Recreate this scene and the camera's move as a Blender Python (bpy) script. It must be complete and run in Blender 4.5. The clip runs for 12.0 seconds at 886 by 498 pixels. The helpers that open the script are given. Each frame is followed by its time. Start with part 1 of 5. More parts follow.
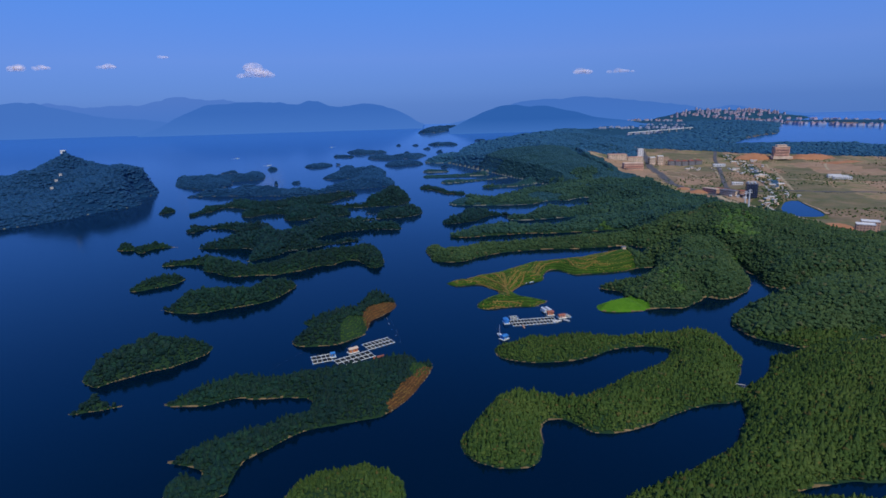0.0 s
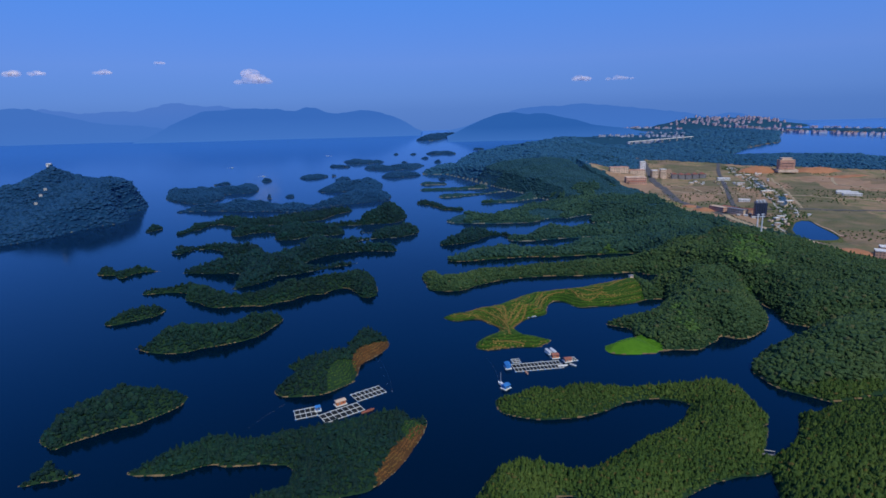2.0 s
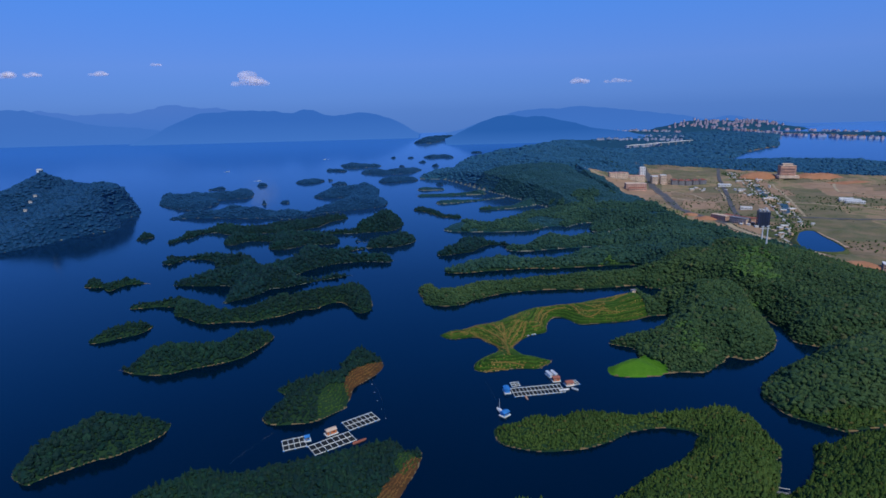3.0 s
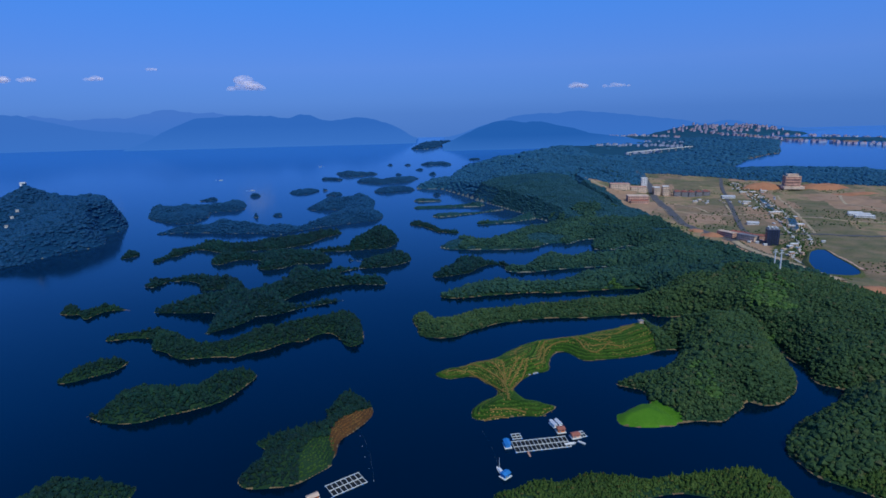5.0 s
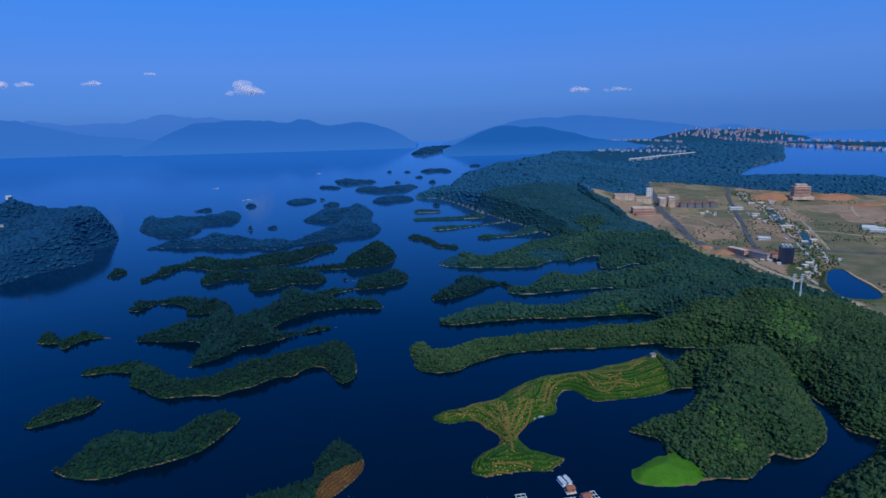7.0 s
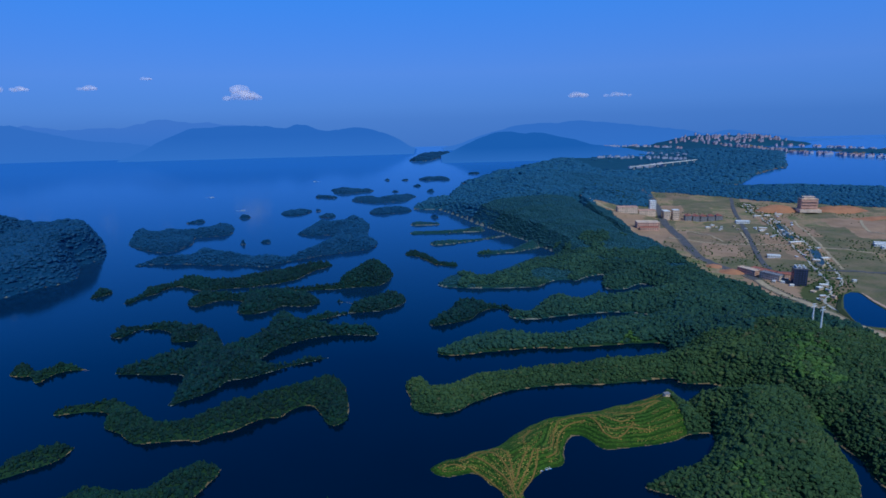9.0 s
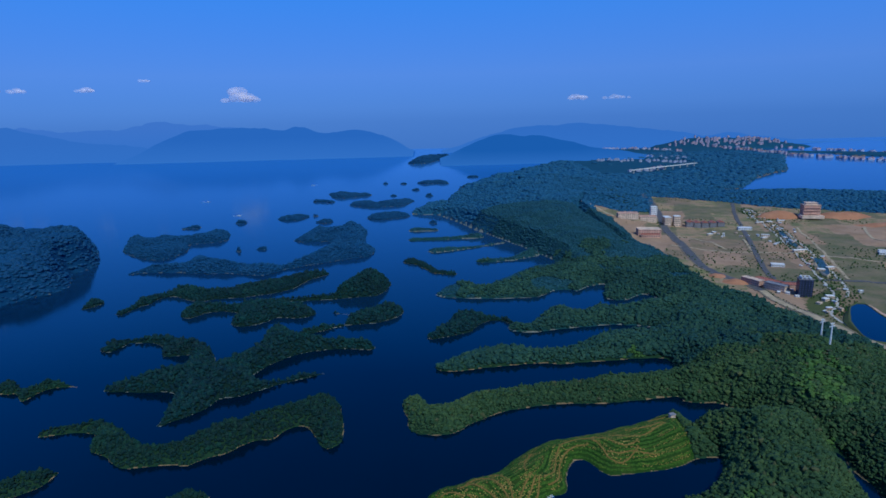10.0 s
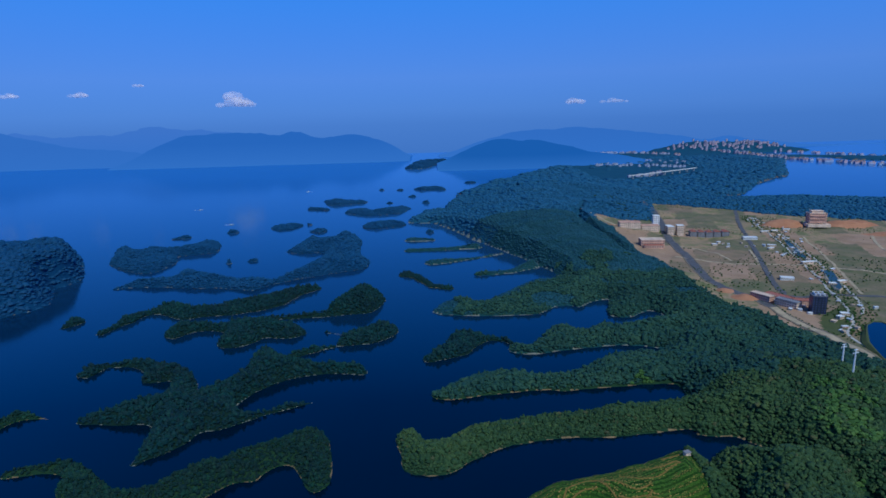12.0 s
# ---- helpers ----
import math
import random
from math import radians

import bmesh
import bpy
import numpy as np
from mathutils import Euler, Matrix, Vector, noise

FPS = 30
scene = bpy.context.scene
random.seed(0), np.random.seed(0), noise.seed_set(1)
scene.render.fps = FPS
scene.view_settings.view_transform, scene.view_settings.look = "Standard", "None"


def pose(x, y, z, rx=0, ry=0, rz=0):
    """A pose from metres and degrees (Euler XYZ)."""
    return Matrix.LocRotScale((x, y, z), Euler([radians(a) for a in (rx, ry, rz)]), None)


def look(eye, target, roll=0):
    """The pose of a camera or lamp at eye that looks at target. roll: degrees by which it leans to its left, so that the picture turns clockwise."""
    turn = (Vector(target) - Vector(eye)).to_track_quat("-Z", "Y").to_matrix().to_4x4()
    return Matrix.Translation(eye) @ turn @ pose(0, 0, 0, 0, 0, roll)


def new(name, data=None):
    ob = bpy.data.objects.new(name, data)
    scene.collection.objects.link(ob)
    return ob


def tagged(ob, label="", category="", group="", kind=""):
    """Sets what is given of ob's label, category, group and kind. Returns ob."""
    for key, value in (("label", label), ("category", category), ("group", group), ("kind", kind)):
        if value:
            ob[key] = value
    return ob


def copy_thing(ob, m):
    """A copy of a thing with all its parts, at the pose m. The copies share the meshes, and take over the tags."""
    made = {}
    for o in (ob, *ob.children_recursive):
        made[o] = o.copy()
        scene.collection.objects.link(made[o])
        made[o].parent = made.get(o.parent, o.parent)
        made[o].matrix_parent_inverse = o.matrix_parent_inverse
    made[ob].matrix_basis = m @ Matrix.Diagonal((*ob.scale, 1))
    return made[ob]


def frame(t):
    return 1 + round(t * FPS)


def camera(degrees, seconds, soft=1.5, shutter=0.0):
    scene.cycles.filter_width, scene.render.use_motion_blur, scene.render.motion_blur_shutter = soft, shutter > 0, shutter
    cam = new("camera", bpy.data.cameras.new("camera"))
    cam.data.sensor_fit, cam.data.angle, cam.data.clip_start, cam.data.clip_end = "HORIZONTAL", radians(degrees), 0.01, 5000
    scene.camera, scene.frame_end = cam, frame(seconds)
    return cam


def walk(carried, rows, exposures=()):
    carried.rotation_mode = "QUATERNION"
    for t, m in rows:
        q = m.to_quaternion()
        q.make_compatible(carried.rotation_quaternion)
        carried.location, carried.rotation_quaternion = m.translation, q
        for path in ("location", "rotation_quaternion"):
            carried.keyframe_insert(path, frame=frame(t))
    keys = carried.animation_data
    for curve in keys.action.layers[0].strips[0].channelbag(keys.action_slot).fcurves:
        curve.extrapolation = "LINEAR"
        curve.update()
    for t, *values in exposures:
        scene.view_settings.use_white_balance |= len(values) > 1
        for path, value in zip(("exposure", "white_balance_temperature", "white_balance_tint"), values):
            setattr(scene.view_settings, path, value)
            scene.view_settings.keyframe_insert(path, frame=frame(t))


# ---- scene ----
cam = camera(75.9, 12.0, 1.6)
# seconds, eye, target, lean
PATH = [
    (0, (0.01, 0.00, 169.01), (0.01, 96.89, 144.27), -1.71),
    (0.5, (0.40, 9.89, 172.87), (0.35, 106.83, 148.34), -1.63),
    (1, (1.06, 19.36, 176.59), (1.07, 116.36, 152.29), -1.63),
    (1.5, (1.58, 29.29, 180.50), (1.74, 126.33, 156.38), -1.61),
    (2, (2.12, 39.17, 184.51), (2.45, 136.25, 160.53), -1.57),
    (2.5, (2.80, 48.95, 188.44), (3.32, 146.07, 164.59), -1.50),
    (3, (3.71, 59.02, 192.31), (4.40, 156.15, 168.54), -1.47),
    (5, (7.13, 97.69, 207.88), (8.16, 194.92, 184.54), -1.50),
    (5.5, (7.79, 107.51, 211.18), (8.83, 204.78, 187.98), -1.51),
    (6, (8.71, 116.80, 214.64), (9.67, 214.10, 191.56), -1.56),
    (6.5, (9.44, 126.66, 218.35), (10.36, 223.97, 195.36), -1.58),
    (7, (10.27, 136.88, 222.24), (11.20, 234.21, 199.32), -1.58),
    (9, (11.15, 174.94, 237.45), (12.38, 272.39, 215.07), -1.51),
    (9.5, (11.82, 183.64, 241.56), (13.14, 281.12, 219.29), -1.48),
    (10, (12.32, 192.51, 245.66), (13.75, 290.00, 223.47), -1.49),
    (10.5, (12.87, 201.28, 249.72), (14.38, 298.81, 227.70), -1.48),
    (11, (13.42, 210.23, 252.66), (15.02, 307.81, 230.84), -1.47),
    (11.5, (14.18, 219.70, 253.52), (15.85, 317.29, 231.77), -1.56),
    (12, (14.80, 229.30, 253.98), (16.66, 326.90, 232.30), -1.63),
]
walk(cam, [(t, look(eye, goal, lean)) for t, eye, goal, lean in PATH],
     [(0, 0.12, 6300, 11), (6, 0.0, 5500, 4), (12, -0.05, 5250, 1)])

# ---------------------------------------------------------------- world, sun
SUN_HEIGHT, SUN_TURN = 48.0, 156.0      # degrees above the horizon; compass turn of the sun from +y
world = bpy.data.worlds.new("sky")
scene.world = world
world.use_nodes = True
wn = world.node_tree
sky = wn.nodes.new("ShaderNodeTexSky")
sky.sky_type, sky.sun_disc = "NISHITA", False
sky.sun_elevation, sky.sun_rotation = radians(SUN_HEIGHT), radians(SUN_TURN)
sky.air_density, sky.dust_density, sky.ozone_density, sky.altitude = 1.3, 0.0, 8.0, 0.0
tint = wn.nodes.new("ShaderNodeMix")        # the deep blue of the humid air
tint.data_type, tint.blend_type = "RGBA", "MULTIPLY"
tint.inputs[0].default_value = 1.0
way = wn.nodes.new("ShaderNodeTexCoord")
up = wn.nodes.new("ShaderNodeSeparateXYZ")
wn.links.new(way.outputs["Generated"], up.inputs[0])
fade = wn.nodes.new("ShaderNodeValToRGB")
fade.color_ramp.elements[0].position, fade.color_ramp.elements[0].color = 0.0, (0.50, 0.86, 2.25, 1)
fade.color_ramp.elements[1].position, fade.color_ramp.elements[1].color = 0.35, (0.36, 0.80, 1.75, 1)
wn.links.new(up.outputs["Z"], fade.inputs["Fac"])
wn.links.new(fade.outputs["Color"], tint.inputs[7])
wn.links.new(sky.outputs[0], tint.inputs[6])
wn.links.new(tint.outputs[2], wn.nodes["Background"].inputs[0])
wn.nodes["Background"].inputs[1].default_value = 0.051
damp = wn.nodes.new("ShaderNodeValToRGB")       # moist air, thickest towards the horizon all round
while len(damp.color_ramp.elements) < 6:
    damp.color_ramp.elements.new(0.5)
for stop, (place, shade) in zip(damp.color_ramp.elements, [(0.0, (0.060, 0.165, 0.49)), (0.022, (0.092, 0.200, 0.54)), (0.075, (0.135, 0.248, 0.61)), (0.19, (0.095, 0.27, 0.74)), (0.40, (0.040, 0.20, 0.69)), (0.66, (0.012, 0.075, 0.27))]):
    stop.position, stop.color = place, (*shade, 1)
wn.links.new(up.outputs["Z"], damp.inputs["Fac"])
moist = wn.nodes.new("ShaderNodeBackground")
wn.links.new(damp.outputs["Color"], moist.inputs[0])
both = wn.nodes.new("ShaderNodeMixShader")
both.inputs[0].default_value = 0.75
wn.links.new(wn.nodes["Background"].outputs[0], both.inputs[1])
wn.links.new(moist.outputs[0], both.inputs[2])
wn.links.new(both.outputs[0], wn.nodes["World Output"].inputs["Surface"])
sun = new("sun", bpy.data.lights.new("sun", "SUN"))
sun.data.energy, sun.data.angle, sun.data.color = 2.75, radians(3.0), (1.0, 0.92, 0.74)
sun.matrix_basis = look((0, 0, 0), (-math.sin(radians(SUN_TURN)) * math.cos(radians(SUN_HEIGHT)),
                                    -math.cos(radians(SUN_TURN)) * math.cos(radians(SUN_HEIGHT)),
                                    -math.sin(radians(SUN_HEIGHT))))
sun.location = (0, 0, 600)

# ---------------------------------------------------------------- materials
def shader(name, rough=0.8, spec=0.3):
    m = bpy.data.materials.new(name)
    m.use_nodes = True
    t = m.node_tree
    b = t.nodes["Principled BSDF"]
    b.inputs["Roughness"].default_value = rough
    b.inputs["Specular IOR Level"].default_value = spec
    return m, t, b


def noise_node(t, scale, detail=4.0, rough=0.55, coord="Object"):
    tc = t.nodes.new("ShaderNodeTexCoord")
    n = t.nodes.new("ShaderNodeTexNoise")
    n.inputs["Scale"].default_value, n.inputs["Detail"].default_value = scale, detail
    n.inputs["Roughness"].default_value = rough
    t.links.new(tc.outputs[coord], n.inputs["Vector"])
    return n.outputs["Fac"]


def ramp(t, fac, stops):
    r = t.nodes.new("ShaderNodeValToRGB")
    e = r.color_ramp.elements
    while len(e) < len(stops):
        e.new(0.5)
    for el, (p, c) in zip(e, stops):
        el.position, el.color = p, (*c, 1)
    t.links.new(fac, r.inputs["Fac"])
    return r.outputs["Color"]


def mix(t, fac, a, b, kind="MIX"):
    m = t.nodes.new("ShaderNodeMix")
    m.data_type, m.blend_type = "RGBA", kind
    for sock, val in ((m.inputs[0], fac), (m.inputs[6], a), (m.inputs[7], b)):
        if isinstance(val, (int, float)):
            sock.default_value = val
        elif isinstance(val, tuple):
            sock.default_value = (*val, 1)
        else:
            t.links.new(val, sock)
    return m.outputs[2]


def bump(t, b, fac, strength=0.4, distance=0.2):
    n = t.nodes.new("ShaderNodeBump")
    n.inputs["Strength"].default_value, n.inputs["Distance"].default_value = strength, distance
    t.links.new(fac, n.inputs["Height"])
    t.links.new(n.outputs["Normal"], b.inputs["Normal"])


def mat_ground(name, stops, scale=0.15, fine=2.0, rough=0.9, relief=0.5):
    m, t, b = shader(name, rough, 0.15)
    big = noise_node(t, scale, 5)
    small = noise_node(t, fine, 3)
    col = mix(t, 0.35, ramp(t, big, stops), ramp(t, small, stops))
    t.links.new(col, b.inputs["Base Color"])
    bump(t, b, small, relief, 0.3)
    return m


def mat_leaves(name, dark, mid, light, patch=0.012, haze_sheen=0.12, dry=None):
    """Foliage: every crown has its own green, and stands of trees differ in patches."""
    m, t, b = shader(name, 0.75, 0.25)
    geo = t.nodes.new("ShaderNodeNewGeometry")
    own = ramp(t, geo.outputs["Random Per Island"], [(0.0, dark), (0.55, mid), (0.92, light), (0.965, tuple(min(1, c * 1.3) for c in light)), (0.975, dry or light)])
    stand = ramp(t, noise_node(t, patch, 4, 0.6), [(0.36, dark), (0.52, mid), (0.68, light)])
    fleck = noise_node(t, 1.5, 4, 0.7)
    col = mix(t, 0.5, own, stand)
    col = mix(t, 0.6, col, ramp(t, fleck, [(0.3, (0.45, 0.5, 0.55)), (0.7, (1.5, 1.45, 1.3))]), "MULTIPLY")
    t.links.new(col, b.inputs["Base Color"])
    # blue sheen puts the haze of distance on the leaves, more for far woods
    b.inputs["Sheen Weight"].default_value, b.inputs["Sheen Roughness"].default_value = haze_sheen, 0.85
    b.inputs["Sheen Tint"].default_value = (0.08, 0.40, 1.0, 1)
    bump(t, b, fleck, 0.8, 0.35)
    return m


def mat_plain(name, col, rough=0.7, metal=0.0, vary=0.25, scale=1.5, spec=0.3):
    m, t, b = shader(name, rough, spec)
    b.inputs["Metallic"].default_value = metal
    n = noise_node(t, scale, 4)
    c = ramp(t, n, [(0.3, tuple(v * (1 - vary) for v in col)), (0.7, tuple(min(1, v * (1 + vary)) for v in col))])
    t.links.new(c, b.inputs["Base Color"])
    bump(t, b, n, 0.15, 0.05)
    return m


def mat_water(name):
    """Deep water: the blue of its depth below, and the sky mirrored in it with a blue tint."""
    m = bpy.data.materials.new(name)
    m.use_nodes = True
    t = m.node_tree
    t.nodes.remove(t.nodes["Principled BSDF"])
    col = ramp(t, noise_node(t, 0.004, 4), [(0.35, (0.00005, 0.0066, 0.0200)), (0.65, (0.0001, 0.0083, 0.0240))])
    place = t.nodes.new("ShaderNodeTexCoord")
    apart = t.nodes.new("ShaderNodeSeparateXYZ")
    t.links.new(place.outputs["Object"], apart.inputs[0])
    lake_haze = t.nodes.new("ShaderNodeMapRange")       # haze over the far lake, put into the base colour and growing with y
    lake_haze.inputs["From Min"].default_value, lake_haze.inputs["From Max"].default_value = 720.0, 3300.0
    t.links.new(apart.outputs["Y"], lake_haze.inputs["Value"])
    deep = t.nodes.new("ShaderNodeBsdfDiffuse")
    t.links.new(mix(t, lake_haze.outputs["Result"], col, (0.055, 0.175, 0.45)), deep.inputs["Color"])
    gloss = t.nodes.new("ShaderNodeBsdfGlossy")
    gloss.inputs["Color"].default_value, gloss.inputs["Roughness"].default_value = (0.58, 0.80, 1.0, 1), 0.10
    ripple = t.nodes.new("ShaderNodeBump")
    ripple.inputs["Strength"].default_value, ripple.inputs["Distance"].default_value = 0.07, 0.5
    t.links.new(noise_node(t, 0.35, 6, 0.6), ripple.inputs["Height"])
    rim = t.nodes.new("ShaderNodeFresnel")
    rim.inputs["IOR"].default_value = 1.333
    for n in (rim, gloss, deep):
        t.links.new(ripple.outputs["Normal"], n.inputs["Normal"])
    both = t.nodes.new("ShaderNodeMixShader")
    t.links.new(rim.outputs[0], both.inputs[0])
    t.links.new(deep.outputs[0], both.inputs[1])
    t.links.new(gloss.outputs[0], both.inputs[2])
    t.links.new(both.outputs[0], t.nodes["Material Output"].inputs["Surface"])
    return m


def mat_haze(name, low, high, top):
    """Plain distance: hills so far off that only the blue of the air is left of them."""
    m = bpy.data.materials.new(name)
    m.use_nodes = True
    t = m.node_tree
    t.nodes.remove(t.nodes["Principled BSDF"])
    # the haze is painted as glow, graded with height; no lamp lights these hills
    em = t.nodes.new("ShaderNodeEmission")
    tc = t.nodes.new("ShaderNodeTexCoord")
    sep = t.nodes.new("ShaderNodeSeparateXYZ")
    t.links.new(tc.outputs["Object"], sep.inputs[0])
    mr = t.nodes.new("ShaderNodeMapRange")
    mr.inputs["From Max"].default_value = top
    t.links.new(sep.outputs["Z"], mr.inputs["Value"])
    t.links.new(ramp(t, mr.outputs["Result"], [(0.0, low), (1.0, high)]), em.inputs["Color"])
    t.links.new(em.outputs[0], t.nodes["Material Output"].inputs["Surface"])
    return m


SOIL = mat_ground("bare_shore_soil", [(0.3, (0.08, 0.066, 0.036)), (0.55, (0.20, 0.145, 0.075)), (0.75, (0.36, 0.25, 0.135))], 0.12, 1.2)
STONY = mat_ground("pale_stony_shore", [(0.3, (0.08, 0.095, 0.085)), (0.55, (0.17, 0.18, 0.155)), (0.75, (0.32, 0.31, 0.26))], 0.12, 1.2)
# the next four floors carry distance haze in their base colours, like the trees on them
LAKE_FLOOR = mat_ground("hazed_lake_floor", [(0.3, (0.003, 0.014, 0.012)), (0.7, (0.007, 0.026, 0.020))], 0.1, 1.2)
RIDGE_FLOOR = mat_ground("hazed_ridge_undergrowth", [(0.3, (0.010, 0.044, 0.050)), (0.7, (0.014, 0.056, 0.061))], 0.05, 0.5)
MIST_FLOOR = mat_ground("hazed_far_undergrowth", [(0.3, (0.013, 0.064, 0.118)), (0.7, (0.017, 0.075, 0.134))], 0.02, 0.2)
FAR_FLOOR = mat_ground("blue_hazed_floor", [(0.3, (0.005, 0.036, 0.096)), (0.7, (0.007, 0.044, 0.110))], 0.05, 0.5)
FLOOR = mat_ground("forest_floor", [(0.3, (0.010, 0.032, 0.016)), (0.6, (0.016, 0.044, 0.020)), (0.8, (0.028, 0.054, 0.022))], 0.1, 1.2)
CROP = mat_ground("terrace_green", [(0.28, (0.010, 0.034, 0.005)), (0.5, (0.018, 0.054, 0.006)), (0.66, (0.040, 0.066, 0.010)), (0.8, (0.09, 0.08, 0.025))], 0.06, 0.9)
GRASS = mat_ground("young_grass", [(0.3, (0.050, 0.150, 0.008)), (0.6, (0.080, 0.205, 0.012)), (0.8, (0.11, 0.23, 0.02))], 0.12, 1.6)
RED_EARTH = mat_ground("red_earth_rows", [(0.3, (0.050, 0.030, 0.013)), (0.55, (0.085, 0.042, 0.018)), (0.8, (0.14, 0.070, 0.028))], 0.12, 1.0)
FIELD = mat_ground("dry_fields", [(0.30, (0.09, 0.135, 0.045)), (0.40, (0.16, 0.175, 0.075)), (0.48, (0.29, 0.215, 0.13)), (0.54, (0.36, 0.24, 0.155)), (0.60, (0.23, 0.195, 0.10)), (0.70, (0.11, 0.15, 0.055))], 0.03, 0.2)
GREEN_FIELD = mat_ground("green_field", [(0.3, (0.085, 0.115, 0.048)), (0.5, (0.165, 0.150, 0.085)), (0.7, (0.26, 0.19, 0.125))], 0.035, 0.3)
RED_FIELD = mat_ground("reddish_field", [(0.3, (0.25, 0.17, 0.10)), (0.5, (0.34, 0.225, 0.145)), (0.7, (0.40, 0.275, 0.19))], 0.03, 0.3)
BROWN_FIELD = mat_ground("brown_field", [(0.3, (0.12, 0.125, 0.065)), (0.5, (0.24, 0.175, 0.11)), (0.7, (0.31, 0.215, 0.15))], 0.035, 0.3)
CLAY = mat_ground("red_clay", [(0.3, (0.33, 0.14, 0.07)), (0.7, (0.46, 0.24, 0.14))], 0.05, 0.6)
LEAVES = mat_leaves("leaves", (0.018, 0.045, 0.014), (0.030, 0.067, 0.019), (0.058, 0.098, 0.026), haze_sheen=0.015, dry=(0.10, 0.085, 0.035))
ISLE_LEAVES = mat_leaves("dense_leaves", (0.002, 0.014, 0.009), (0.003, 0.022, 0.012), (0.009, 0.043, 0.018), haze_sheen=0.025)
TAN = mat_ground("tan_earth", [(0.3, (0.10, 0.085, 0.02)), (0.55, (0.25, 0.15, 0.04)), (0.8, (0.40, 0.25, 0.08))], 0.4, 2.0)
# leaves of the ridge and the far lowland, with distance haze in the base colour
FAR_LEAVES = mat_leaves("hazed_ridge_leaves", (0.010, 0.045, 0.052), (0.013, 0.056, 0.062), (0.022, 0.069, 0.071), haze_sheen=0.09)
MIST_LEAVES = mat_leaves("hazed_far_leaves", (0.013, 0.064, 0.118), (0.016, 0.071, 0.130), (0.021, 0.080, 0.142), haze_sheen=0.15)
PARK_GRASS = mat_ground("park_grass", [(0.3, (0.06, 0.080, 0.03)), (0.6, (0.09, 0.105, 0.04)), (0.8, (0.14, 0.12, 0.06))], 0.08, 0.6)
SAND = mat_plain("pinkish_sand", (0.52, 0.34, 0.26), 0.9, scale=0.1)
# three more leaf colours with haze mixed in: strong far off, slight on slopes
HAZED_WOODS = mat_leaves("blue_hazed_leaves", (0.004, 0.036, 0.096), (0.006, 0.042, 0.108), (0.010, 0.052, 0.124), haze_sheen=0.12)
LAKE_LEAVES = mat_leaves("hazed_lake_leaves", (0.001, 0.014, 0.015), (0.002, 0.023, 0.022), (0.006, 0.043, 0.030), haze_sheen=0.03)
SLOPE_LEAVES = mat_leaves("hazed_slope_leaves", (0.010, 0.037, 0.021), (0.017, 0.054, 0.027), (0.036, 0.082, 0.036), haze_sheen=0.05)
PALE_LEAVES = mat_leaves("light_green_leaves", (0.034, 0.088, 0.018), (0.050, 0.112, 0.024), (0.082, 0.142, 0.032), haze_sheen=0.0)
DRY_BUSH = mat_leaves("dry_tan_shrubs", (0.22, 0.13, 0.035), (0.40, 0.24, 0.06), (0.56, 0.38, 0.12), 0.08, haze_sheen=0.0)
PINES = mat_leaves("orchard_leaves", (0.022, 0.052, 0.009), (0.038, 0.080, 0.012), (0.074, 0.114, 0.022), 0.02, haze_sheen=0.0, dry=(0.13, 0.075, 0.025))
BUSH = mat_leaves("bush_leaves", (0.030, 0.082, 0.005), (0.050, 0.120, 0.007), (0.092, 0.158, 0.012), 0.05, haze_sheen=0.0)
GRASS_BLADES = mat_leaves("grass_tufts", (0.050, 0.150, 0.008), (0.075, 0.195, 0.012), (0.12, 0.25, 0.02), 0.05, haze_sheen=0.0)
RUST = mat_leaves("rust_bushes", (0.11, 0.048, 0.015), (0.19, 0.085, 0.024), (0.15, 0.105, 0.026), 0.08, haze_sheen=0.0)
SCRUB = mat_leaves("scrub_leaves", (0.014, 0.042, 0.007), (0.030, 0.078, 0.010), (0.055, 0.105, 0.020), 0.05, haze_sheen=0.0, dry=(0.10, 0.07, 0.03))
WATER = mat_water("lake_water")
ASPHALT = mat_plain("asphalt", (0.10, 0.10, 0.11), 0.85, scale=0.2)
DIRT = mat_plain("pale_dirt", (0.40, 0.32, 0.21), 0.9, scale=0.1)
CONCRETE = mat_plain("concrete", (0.45, 0.43, 0.40), 0.8, scale=0.2)
GRAVEL = mat_plain("dusty_gravel", (0.20, 0.17, 0.13), 0.9, scale=0.2)
CREAM = mat_plain("cream_plaster", (0.66, 0.50, 0.38), 0.8, scale=0.1)
PINK = mat_plain("pink_plaster", (0.55, 0.33, 0.25), 0.8, scale=0.1)
WHITE = mat_plain("white_paint", (0.72, 0.72, 0.72), 0.6, scale=0.8)
ROOF_RED = mat_plain("red_roof", (0.35, 0.13, 0.09), 0.7, scale=0.3)
ROOF_GREY = mat_plain("grey_roof", (0.22, 0.22, 0.24), 0.7, scale=0.3)
DULL_GLASS = mat_plain("dull_window", (0.10, 0.085, 0.085), 0.6, scale=0.5)
DARK_GLASS = mat_plain("dark_glass", (0.025, 0.035, 0.06), 0.15, scale=0.5, spec=0.6)
BLUE_TARP = mat_plain("blue_tarp", (0.04, 0.20, 0.55), 0.55, scale=0.6)
ORANGE = mat_plain("orange_panel", (0.50, 0.16, 0.06), 0.6, scale=0.8)
PONTOON = mat_plain("pale_planks", (0.66, 0.68, 0.66), 0.8, scale=2.0)
NET = mat_plain("dark_net", (0.012, 0.016, 0.02), 0.9, scale=3.0)
STEEL = mat_plain("white_steel", (0.75, 0.76, 0.78), 0.45, 0.2, 0.08)

